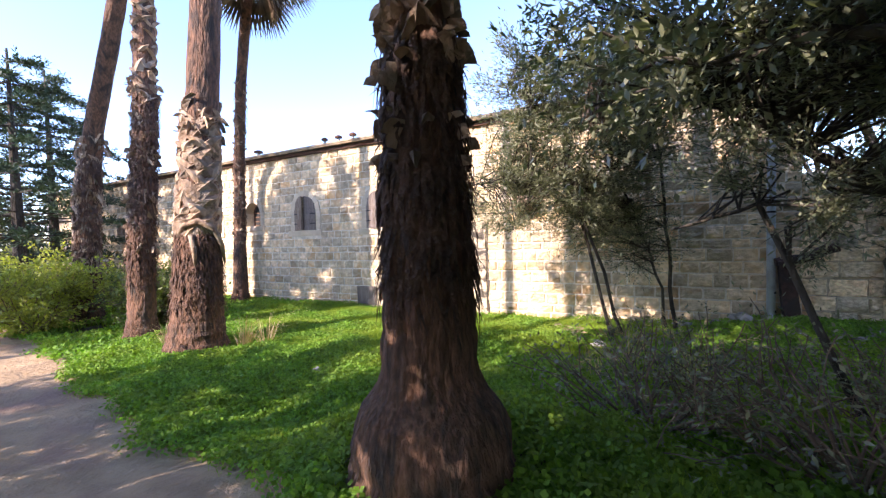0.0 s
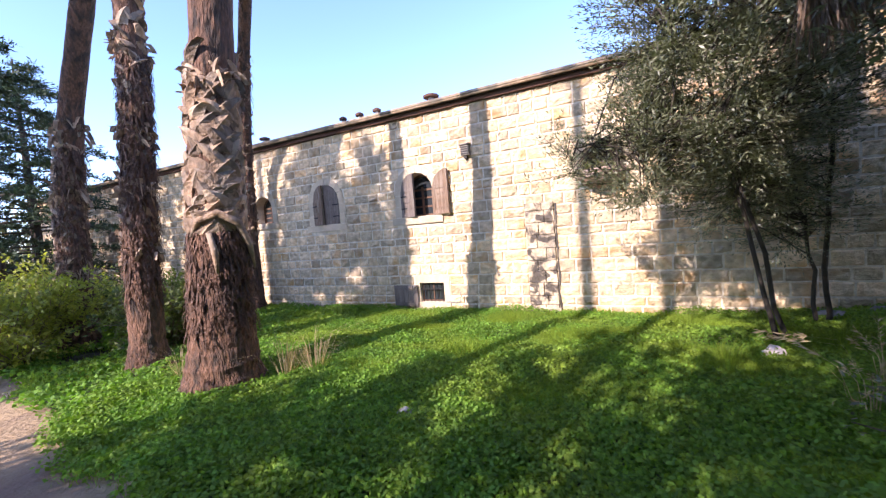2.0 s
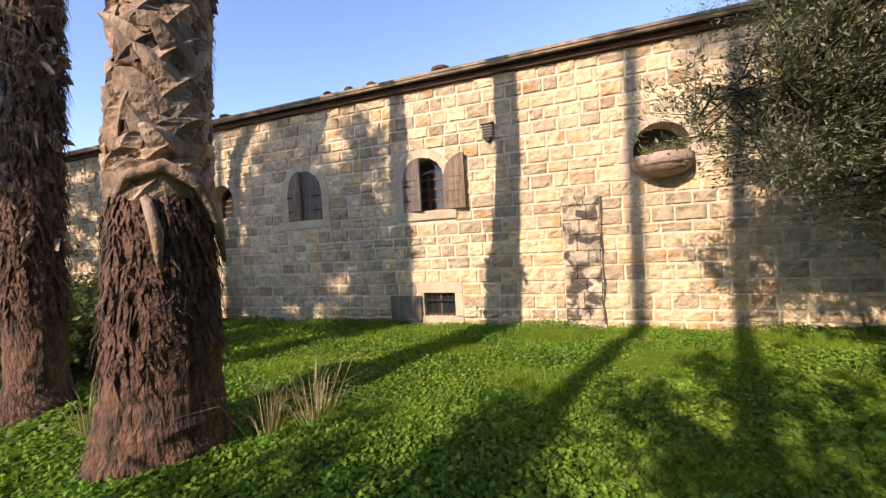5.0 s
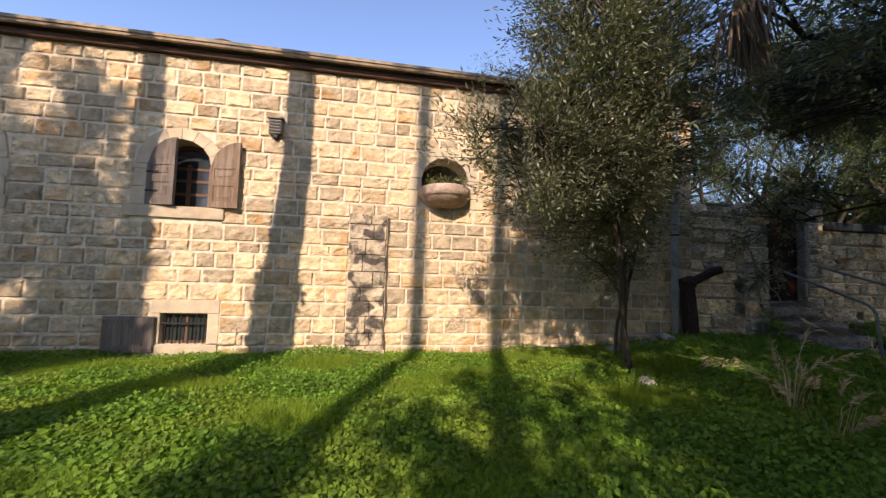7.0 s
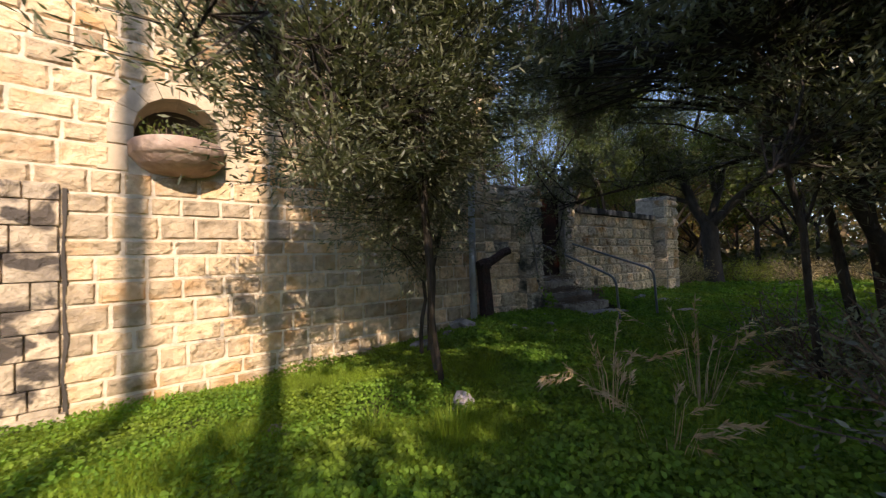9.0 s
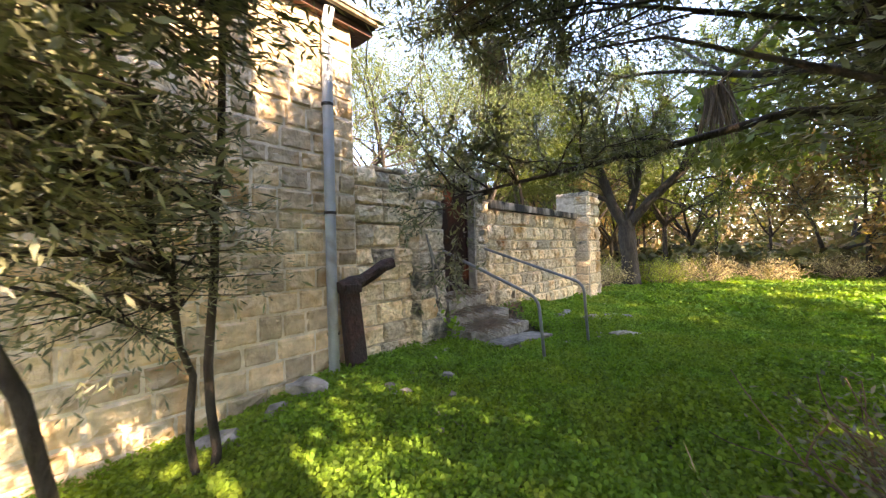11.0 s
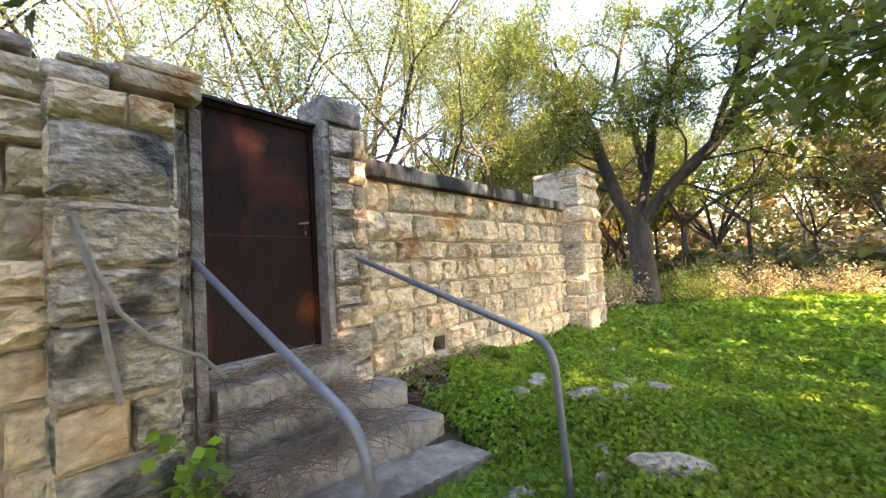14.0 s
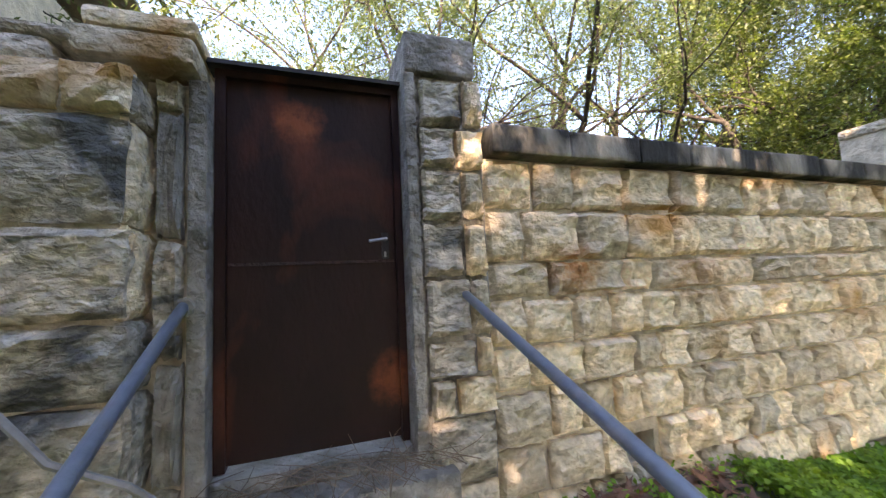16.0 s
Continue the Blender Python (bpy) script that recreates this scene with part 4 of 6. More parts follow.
                e = stem + q * 0.9 + Vector((0, 0, -0.28))
                nrm = s * 0.045
                use.add([stem, stem + q * 0.45 + nrm, e, stem + q * 0.45 - nrm], [(0, 1, 2, 3)])
        part("crown", lf, M_PALMLEAF, p)
        part("dead_skirt", dead, M_DEADFROND, p, "hanging dry brown fronds")
    return p


palm([(2.37, -7.38, 0.45), (2.37, -7.38, 1.12), (2.37, -7.38, 1.36), (2.37, -7.36, 2.2), (2.35, -7.34, 3.4), (2.35, -7.32, 4.6), (2.42, -7.2, 13.0)],
     [0.5, 0.42, 0.27, 0.23, 0.18, 0.17, 0.16], "thick shaded palm trunk with a bulging fibrous root", (3.0, 5.2), 90, 21, thatch=0.5, big=0.2, bursts=(3.05, 3.3, 2.6), shag=(1.9, 3.2), wide=(0.16, 0.3))
third = palm([(-3.62, -5.2, 0.1), (-3.6, -5.2, 0.4), (-3.55, -5.18, 0.9), (-3.45, -5.15, 2.4), (-3.25, -5.1, 4.5), (-3.08, -5.05, 6.3), (-3.0, -5.0, 14.0)],
             [0.6, 0.47, 0.4, 0.33, 0.26, 0.22, 0.19], "palm trunk wrapped in split pale frond bases", (2.2, 4.3), 84, 5, thatch=0.5, big=0.36, bursts=(4.05,), shag=(1.1, 2.35), wide=(0.34, 0.52))
part("old_petiole", Geo().tube([(-3.46, -5.5, 2.22), (-3.3, -5.5, 2.4), (-3.12, -5.36, 2.48), (-3.05, -5.14, 2.36), (-3.08, -4.98, 2.05), (-3.14, -4.9, 1.75)], [0.02, 0.045, 0.055, 0.05, 0.04, 0.015], 8), M_BOOT, third, "large curved pale dead petiole", smooth=True)
part("old_petiole", Geo().tube([(-3.22, -5.43, 2.25), (-3.15, -5.42, 1.98), (-3.18, -5.4, 1.7)], [0.035, 0.042, 0.015], 8), M_BOOT, third, smooth=True)
palm([(-5.85, -5.0, 0.1), (-5.82, -5.0, 0.6), (-5.7, -4.98, 2.2), (-5.4, -4.95, 4.5), (-5.28, -4.9, 7.2), (-5.2, -4.8, 14.5)],
     [0.34, 0.25, 0.22, 0.2, 0.17, 0.16], "leaning palm trunk with a ragged grey skirt", (2.2, 7.2), 100, 9, thatch=1.0, big=0.28, bursts=(2.0, 3.0, 3.9, 5.2), shag=(1.4, 5.2))
palm([(-9.35, -4.6, 0.05), (-9.3, -4.6, 0.5), (-9.15, -4.6, 2.0), (-8.95, -4.6, 3.4), (-8.4, -4.6, 5.0), (-7.4, -4.6, 6.8), (-6.7, -4.6, 8.2), (-4.6, -4.6, 15.0)],
     [0.42, 0.3, 0.25, 0.23, 0.2, 0.18, 0.17, 0.16], "leaning palm trunk with a dark drooping skirt", (1.2, 4.3), 80, 13, thatch=0.8, big=0.32, bursts=(4.6, 3.4, 1.7))
palm([(-8.95, -0.6, 0.0), (-8.9, -0.6, 0.4), (-8.8, -0.62, 2.0), (-8.5, -0.72, 4.5), (-7.3, -1.4, 6.8), (-6.1, -2.0, 8.5), (-5.5, -2.3, 9.6)],
     [0.34, 0.25, 0.19, 0.17, 0.15, 0.14, 0.14], "slender palm trunk standing close to the facade", (2.0, 7.0), 60, 17, thatch=0.2, big=0.18)
# palms out of view, placed to throw narrow pole shadows on the facade
for i, (px, py, ph) in enumerate(((-3.62, -13.5, 15), (-2.22, -13.7, 14.5), (-13.2, -14.0, 15))):
    palm([(px, py, 0.3), (px, py, 1.0), (px + 0.05, py, 5.0), (px + 0.1, py, ph)], [0.34, 0.16, 0.13, 0.11], "tall slender palm out of view, placed for its shadow on the facade", (3.0, 6.0), 30, 30 + i, thatch=0.1)


# ---- broad-leaved trees ----
FOOTWAY = [(5.5, -10.0), (3.4, -9.2), (0.7, -8.25), (-0.35, -7.2), (-0.2, -6.2), (1.1, -5.1), (3.9, -3.8), (6.3, -3.25), (8.4, -2.0)]


def off_footway(x, y):
    """Distance in plan from the trodden line through the grass."""
    x, y = np.asarray(x, float), np.asarray(y, float)
    best = np.full(x.shape, 1e9)
    for (ax, ay), (bx, by) in zip(FOOTWAY, FOOTWAY[1:]):
        s = np.clip(((x - ax) * (bx - ax) + (y - ay) * (by - ay)) / ((bx - ax) ** 2 + (by - ay) ** 2), 0, 1)
        best = np.minimum(best, np.hypot(x - ax - s * (bx - ax), y - ay - s * (by - ay)))
    return best


def limbs(g, start, direction, length, radius, r, depth, tips, bend=0.35, sag=0.0, split=(2, 3), taper=0.62, reach=1):
    """Tapered, crooked limbs that fork; the ends go into tips."""
    pts, rad, p, d = [Vector(start)], [radius], Vector(start), Vector(direction).normalized()
    n = 5
    for i in range(n):
        d = (d + Vector((r.uniform(-1, 1), r.uniform(-1, 1), r.uniform(-1, 1) - sag)) * bend * 0.5).normalized()
        p = p + d * length / n
        if 1.3 < p.z < 2.75 and start[2] > 1.2 and off_footway(p.x, p.y) < 0.95:
            p.z = 2.75
            d.z = abs(d.z)
        pts.append(p.copy())
        rad.append(radius * (1 - (1 - taper) * (i + 1) / n))
        if depth <= reach:
            tips.append((p.copy(), d.copy()))
    g.tube(pts, rad, 8 if radius > 0.05 else 5, 0.08, r, caps=False)
    if depth > 0:
        for _ in range(r.randint(*split)):
            e = (d + Vector((r.uniform(-1, 1), r.uniform(-1, 1), r.uniform(-0.5, 0.9) - sag)) * 0.75).normalized()
            limbs(g, p, e, length * r.uniform(0.6, 0.85), rad[-1] * r.uniform(0.6, 0.85), r, depth - 1, tips, bend, sag, split, taper, reach)


def crown_mesh(name, tips, per, spread, length, width, mat, seed, droop=0.3, flat=1.0):
    """Leaves set along short side shoots that leave the twigs."""
    rn = np.random.default_rng(seed)
    base = np.array([tuple(t) for t, _ in tips])
    dirs = np.array([tuple(d) for _, d in tips])
    shoots = max(2, per // 9)
    b0, d0 = np.repeat(base, shoots, 0), np.repeat(dirs, shoots, 0)
    way = d0 * 0.7 + rn.normal(0, 0.75, b0.shape) - np.array([0, 0, droop * 0.4])
    way[:, 2] *= flat
    way *= (spread * 2.6 * rn.uniform(0.5, 1.1, len(way)) / (np.linalg.norm(way, axis=1) + 1e-6))[:, None]
    k = max(1, round(per / shoots))
    u = rn.uniform(0.05, 1, len(b0) * k)[:, None]
    way = np.repeat(way, k, 0)
    c = np.repeat(b0, k, 0) + way * u - np.array([0, 0, 1.0]) * (u * u * spread * droop) + rn.normal(0, spread * 0.13, way.shape)
    free = (off_footway(c[:, 0], c[:, 1]) > 0.7) | (c[:, 2] > 2.65)
    c, way = c[free], way[free]
    way /= np.linalg.norm(way, axis=1, keepdims=True) + 1e-6
    v, f = leaves(c, length, width, rn, droop, direction=way * 0.7)
    return many(name, v, f, mat)


def tree(name, label, group, at, stems, trunk_r, first, depth, per, spread, leaf, mat, seed, bark=M_BARK, sag=0.0, category="tree", bend=0.35, floor=0.0, reach=1, east=1e6):
    r = random.Random(seed)
    z = gz(at[0], at[1])
    t = thing(name, label, category, group, (at[0], at[1], z))
    g, tips = Geo(), []
    for d, length in stems:
        limbs(g, (at[0] + r.uniform(-.08, .08), at[1] + r.uniform(-.08, .08), z + first), d, length, trunk_r * 0.7, r, depth, tips, bend, sag, reach=reach)
    if first > 0.1:
        g.tube([(at[0] - 0.05, at[1], z - 0.2), (at[0], at[1], z + 0.15), (at[0] + 0.03, at[1], z + first * 0.6), (at[0], at[1], z + first + 0.1)],
               [trunk_r * 1.35, trunk_r * 1.05, trunk_r * 0.95, trunk_r * 0.8], 12, 0.1, r)
    part("trunk", g, bark, t, smooth=True)
    part("crown", crown_mesh("crown", [q for q in tips if q[0].z > floor and q[0].x < east], per, spread, leaf[0], leaf[1], mat, seed), mat, t)
    return t, tips



def bushy(name, label, category, group, at, stems, crowns, shoots, per, leaf, mat, seed, length=0.6, bark=M_BARK, clump=0.09):
    """A tree whose leafy shoots fill several rounded lobes; each lobe is (centre, radii)."""
    r, rn = random.Random(seed), np.random.default_rng(seed)
    z = gz(*at)
    t = thing(name, label, category, group, (at[0], at[1], z))
    g, nodes = Geo(), []
    for pts, r0 in stems:
        pts = [Vector(p) for p in pts]
        pts[0].z = z - 0.15
        fine = [pts[i].lerp(pts[i + 1], j / 4) + Vector((r.gauss(0, .03), r.gauss(0, .03), 0)) * (i + j > 0) for i in range(len(pts) - 1) for j in range(4)] + [pts[-1]]
        rad = [r0 * (1.25 if i == 0 else 1 - 0.75 * i / len(fine)) for i in range(len(fine))]
        g.tube(fine, rad, 9, 0.08, r, caps=False)
        nodes += [(p, q) for p, q in zip(fine[len(fine) // 3:], rad[len(fine) // 3:])]
    weight = [c[1][0] * c[1][1] * c[1][2] for c in crowns]
    cs, ds = [], []
    for k in range(shoots):
        (cx, cy, cz), (rx, ry, rz) = crowns[r.choices(range(len(crowns)), weight)[0]]
        d = Vector((r.gauss(0, 1), r.gauss(0, 1), r.gauss(0, 1))).normalized()
        q = 0.35 + 0.65 * r.random() ** 0.6
        e = Vector((cx + d.x * rx * q, cy + d.y * ry * q, cz + d.z * rz * q))
        if e.y > -0.25 and e.z < 5.0 and at[1] > -3:
            continue
        n0, nr = min(nodes, key=lambda n: (n[0] - e).length * r.uniform(0.85, 1.2) + max(0, n[0].z - e.z) * 0.6)
        out = Vector((d.x, d.y, 0.15 + 0.3 * d.z)).normalized()
        e0 = e - out * length * 0.5
        mid = n0.lerp(e0, 0.55) + Vector((r.gauss(0, .12), r.gauss(0, .12), r.uniform(0, .2)))
        g.tube([n0, mid, e0, e + out * length * 0.5], [min(nr * 0.5, 0.022), 0.011, 0.006, 0.002], 4, caps=False)
        u = rn.uniform(0, 1, per)[:, None]
        side = rn.normal(0, 1, (max(2, per // 10), 3)) * 0.3
        s_ = np.repeat(side, 10, 0)[:per]
        u, s_ = u[:len(s_)], s_
        c = np.array(tuple(e0)) + np.array(tuple(out)) * length * u + s_ * length * (0.25 + 0.5 * u) * rn.uniform(0, 1, u.shape) + rn.normal(0, clump * 0.35, s_.shape)
        cs.append(c)
        ds.append(np.array(tuple(out)) * 0.8 + s_ * 1.2)
    c, d = np.concatenate(cs), np.concatenate(ds)
    free = (off_footway(c[:, 0], c[:, 1]) > 0.7) | (c[:, 2] > 2.65)
    v, f = leaves(c[free], leaf[0], leaf[1], rn, 0.15, direction=d[free])
    part("trunk", g, bark, t, smooth=True)
    part("crown", many("crown", v, f, mat), mat, t)
    return t


bushy("olive_tree", "grey-green olive tree with drooping branches by the facade", "olive tree", "", (3.95, -0.75),
      [([(3.95, -0.75, 0.2), (3.8, -1.0, 1.0), (3.5, -1.5, 2.0), (3.1, -2.3, 3.1), (2.8, -2.7, 4.6)], 0.032),
       ([(4.0, -0.8, 0.2), (3.95, -1.0, 1.4), (3.8, -1.7, 2.9), (3.6, -2.1, 4.4)], 0.04),
       ([(3.3, -2.0, 2.6), (2.5, -2.7, 2.9), (1.6, -3.0, 3.05), (0.85, -3.1, 2.95)], 0.03),
       ([(3.1, -2.3, 3.1), (2.3, -2.8, 3.8), (1.6, -3.2, 4.5)], 0.03)],
      [((2.7, -2.5, 3.7), (1.35, 1.1, 1.75)), ((1.65, -2.85, 2.75), (0.8, 0.75, 0.85)), ((0.75, -3.05, 2.8), (0.5, 0.35, 0.32)), ((1.95, -3.1, 4.2), (0.8, 0.75, 0.95)), ((3.4, -1.9, 4.3), (0.7, 0.8, 1.2)), ((2.7, -1.8, 2.3), (0.9, 0.6, 0.6)), ((3.4, -1.4, 2.1), (0.6, 0.5, 0.8))],
      720, 135, (0.07, 0.017), M_OLIVE, 16)
bushy("olive_tree", "sprawling olive tree with long low twiggy branches", "olive tree", "", (6.4, -5.6),
      [([(6.4, -5.6, 0.3), (6.1, -5.4, 1.3), (5.2, -5.0, 2.3), (4.2, -4.7, 3.2)], 0.09),
       ([(6.1, -5.4, 1.3), (6.2, -5.2, 2.6), (6.0, -5.0, 4.4)], 0.07),
       ([(6.2, -5.2, 2.8), (6.3, -4.6, 4.2), (6.2, -3.2, 4.6)], 0.05),
       ([(5.2, -5.0, 2.3), (4.4, -4.9, 2.3), (3.7, -4.9, 2.1)], 0.035)],
      [((4.3, -4.9, 3.9), (1.1, 1.0, 1.2)), ((5.7, -5.2, 3.7), (1.2, 1.0, 1.6)), ((4.7, -5.0, 2.45), (0.9, 0.55, 0.5)), ((6.0, -2.9, 4.1), (1.25, 0.9, 0.9)), ((7.0, -3.3, 4.9), (1.1, 1.1, 0.8)), ((5.6, -1.75, 4.8), (0.95, 0.6, 0.5)), ((5.2, -2.5, 3.85), (0.85, 0.6, 0.6)), ((4.6, -2.8, 4.0), (0.85, 0.7, 0.9))],
      700, 110, (0.07, 0.018), M_OLIVE, 18)
tree("olive_tree", "dark olive tree with a low dense crown", "", (6.1, -7.3),
     [((-0.7, 0.6, 0.7), 1.7), ((-0.2, 0.95, 0.7), 1.7), ((-0.9, 0.1, 0.9), 1.7), ((0.1, 0.5, 1.3), 1.7), ((0.6, 0.3, 1.0), 1.6)], 0.15, 1.6, 4, 26, 0.13, (0.09, 0.024), M_OLIVE, 15, sag=0.04)
big, _ = tree("carob_tree", "broad dark tree with long low branches over the grass", "", (8.4, -5.9),
              [((-0.95, 0.75, 0.6), 2.6), ((-0.9, 0.15, 0.8), 2.5), ((0.9, 0.1, 0.9), 2.2), ((-0.2, 0.1, 1.2), 2.4), ((-0.3, -0.8, 0.9), 2.2)],
              0.26, 1.9, 3, 54, 0.28, (0.095, 0.03), M_OLIVE, 44, sag=0.02, floor=2.9)
bough, ends = Geo(), []
bough.tube([(8.4, -5.8, 2.6), (8.2, -5.2, 3.05), (7.9, -4.5, 3.12), (7.7, -3.6, 2.95), (7.35, -2.7, 2.8), (6.8, -2.1, 2.62), (6.1, -1.75, 2.42)], [0.09, 0.065, 0.046, 0.038, 0.03, 0.02, 0.01], 8, 0.06, random.Random(4), caps=False)
rb = random.Random(8)
for bx, by, bz in ((7.7, -3.6, 2.95), (7.35, -2.7, 2.8), (7.1, -2.4, 2.72), (6.8, -2.1, 2.62), (6.5, -1.95, 2.5), (6.2, -1.8, 2.45)):
    for _ in range(3):
        limbs(bough, (bx, by, bz), (rb.uniform(-1, 0.3), rb.uniform(-.6, .9), rb.uniform(-.3, .6)), 0.7, 0.014, rb, 1, ends, 0.4, 0.1)
part("bough", bough, M_BARK, big, "long crooked bough", smooth=True)
part("spray", crown_mesh("spray", ends, 20, 0.11, 0.075, 0.024, M_OLIVE, 3), M_OLIVE, big)


def hanging(at, length, seed, support):
    r, g = random.Random(seed), Geo()
    t = thing("dead_frond", "bundle of dry brown palm fronds hanging in the tree", "dead frond", "hanging dead fronds", at)
    for _ in range(150):
        p = Vector(at) + Vector((r.gauss(0, .07), r.gauss(0, .07), 0))
        w = r.uniform(0.006, 0.014)
        d = Vector((r.gauss(0.05, .16), r.gauss(0, .16), -1)) * length * r.uniform(0.5, 1.0)
        s = Vector((r.uniform(-1, 1), r.uniform(-1, 1), 0)).normalized() * w
        m = p + d * 0.5 + Vector((0, 0, 0.03))
        g.add([p - s, p + s, m + s, m - s, p + d], [(0, 1, 2, 3), (3, 2, 4)])
    tagged(part("dry_fibre", g, M_DEADFROND, t), kind="stuff")
    part("stalk", Geo().tube([at, support], 0.02, 6), M_DEADFROND, t)


hanging((10.2, -3.8, 4.3), 1.1, 1, (9.2, -4.8, 4.9))
hanging((7.2, -1.6, 4.6), 0.9, 2, (7.6, -3.2, 4.9))
hanging((3.0, -3.9, 4.0), 0.9, 3, (3.4, -3.0, 4.4))

carob = thing("carob_tree", "spreading tree with a dark forked trunk and sparse leaves", "tree", "", (18.9, -0.45, 0.2))
cg, ct, rc = Geo(), [], random.Random(61)
CX = 18.9
cg.tube([(CX, -0.5, 0.0), (CX, -0.46, 0.5), (CX, -0.42, 1.4), (CX, -0.36, 2.2), (CX, -0.34, 2.8)], [0.42, 0.33, 0.3, 0.31, 0.27], 12, 0.1, rc, caps=False)
for pts, r0 in (([(0, -0.3, 2.6), (-0.2, 0.1, 3.4), (-0.3, 0.45, 4.6), (-0.5, 0.7, 5.8), (-0.7, 1.3, 7.2), (-1.0, 2.2, 7.9), (-1.3, 3.3, 8.3)], 0.2),
                ([(0, -0.4, 2.6), (-0.1, -1.2, 3.5), (-0.3, -2.3, 4.4), (-0.4, -2.8, 5.1), (-0.5, -3.6, 5.6), (-0.6, -4.8, 6.3), (-0.8, -6.2, 6.6)], 0.18),
                ([(0, -0.35, 2.7), (0.2, -0.7, 4.2), (0.1, -0.9, 5.4), (0, -1.4, 6.4), (-0.2, -1.9, 7.2)], 0.15),
                ([(-0.1, -0.6, 4.0), (-0.3, -0.5, 5.2), (-0.5, -0.1, 6.5), (-0.5, -0.5, 8.0)], 0.1),
                ([(-0.2, 0.2, 3.6), (-0.8, 1.0, 4.0), (-1.5, 1.9, 4.3), (-2.4, 2.6, 4.9)], 0.1),
                ([(-0.3, -2.2, 4.3), (-0.9, -2.6, 5.2), (-1.5, -3.4, 6.3), (-2.0, -4.4, 6.9)], 0.09)):
    w = [Vector((CX + x, y, z)) for x, y, z in pts]
    cg.tube(w, [r0 * (1 - 0.65 * i / len(w)) for i in range(len(w))], 9, 0.1, rc, caps=False)
    for i in range(2, len(w)):
        for _ in range(4):
            d = (w[i] - w[i - 1]).normalized() + Vector((rc.uniform(-1.3, .5), rc.uniform(-1, 1), rc.uniform(-.5, .7)))
            limbs(cg, tuple(w[i - 1].lerp(w[i], rc.random())), tuple(d), rc.uniform(0.9, 1.5), 0.045, rc, 2, ct, 0.75, 0.08)
part("trunk", cg, M_BARK, carob, smooth=True)
part("crown", crown_mesh("crown", ct, 44, 0.24, 0.08, 0.032, M_LEAF_A, 61), M_LEAF_A, carob)
WOOD = [M_LEAF_A, M_LEAF_B, M_LEAF_A, M_LEAF_D]
rt = random.Random(19)
for i in range(56):
    tx, ty = 22.5 + 20 * rt.random() ** 1.4, rt.uniform(-24, 12)
    tree("wood_tree", "thin dark-trunked tree in the sunny wood", "trees of the wood", (tx, ty), [((rt.uniform(-.2, .2), rt.uniform(-.2, .2), 1), 2.6), ((rt.uniform(-.9, .9), rt.uniform(-.9, .9), .8), 2.2), ((rt.uniform(-.9, .9), rt.uniform(-.9, .9), .7), 2.0)],
         rt.uniform(0.07, 0.14), rt.uniform(0.8, 3.4), 2, 42, 0.6, (0.22, 0.12), WOOD[i % 4], 100 + i)
for i, (tx, ty) in enumerate(((8.5, 6.5), (11, 4.5), (12.8, 7.5), (14.8, 4.2), (17, 6.5), (20, 4.5), (5.5, 9.5), (22.5, 2.8), (16.5, 2.6), (24.5, 6.5), (27, 2.5), (19, 9.5), (28, -1.5), (30, 7))):
    tree("acacia_tree", "feathery yellow-green tree behind the garden wall", "trees behind the garden wall", (tx, ty), [((-0.2, -0.3, 1), 2.8), ((0.5, -0.4, .9), 2.5), ((-0.7, 0.2, .8), 2.4), ((0.1, 0.5, .9), 2.6)],
         0.12, 1.7, 3, 72, 0.36, (0.075, 0.022), M_ACACIA, 200 + i)
for i, (tx, ty) in enumerate(((13.4, 5.2), (10.2, 7.2), (16.6, 5.4), (19.6, 6.6), (23, 5), (26, -0.5))):
    tree("acacia_tree", "tall feathery yellow-green tree behind the garden wall", "trees behind the garden wall", (tx, ty), [((-0.2, -0.3, 1), 3.4), ((0.5, -0.4, .9), 3.0), ((-0.7, 0.2, .8), 3.0), ((0.1, 0.5, .9), 3.2), ((-0.3, -0.7, .7), 2.8)],
         0.13, 2.6, 3, 66, 0.42, (0.08, 0.023), M_ACACIA, 240 + i)
# trees added out of view to keep the sun off gate, wall and grass
for i, (tx, ty, hh) in enumerate(((4.6, -8.9, .8), (7.5, -9.8, .95), (10.8, -8.8, 1), (14.0, -8.6, 1), (6.0, -12.5, 1), (10.0, -12.5, 1), (14, -12, 1), (18, -12, 1))):
    tree("shade_tree", "unseen dense tree added across the path to block the sun", "trees across the path", (tx, ty), [((-0.3, 0.3, 1), 3.2 * hh), ((0.6, 0.2, 1), 3.0 * hh), ((-0.7, -0.2, .9), 3.0 * hh), ((0.1, -0.6, 1), 3.0 * hh), ((0, 0.8, .8), 2.6 * hh)],
         0.2, 2.0 * hh, 3, 9 if tx > 5 else 12, 0.4, (0.3, 0.16), M_LEAF_A, 300 + i)

# added out of view; its crown only shapes the broad shadow round window 2
tree("shade_tree", "unseen clean-stemmed tree added for its crown's shadow on the facade", "trees across the path", (-9.6, -10.6), [((-0.7, 0.2, 1), .95), ((0.7, 0.1, 1), .95), ((0.1, 0.6, 1), .9), ((0.2, -0.5, 1.2), 1.0), ((0.9, 0, .1), .8), ((-0.9, 0, 0), .8)],
     0.16, 6.6, 3, 40, 0.25, (0.22, 0.12), M_LEAF_A, 331)

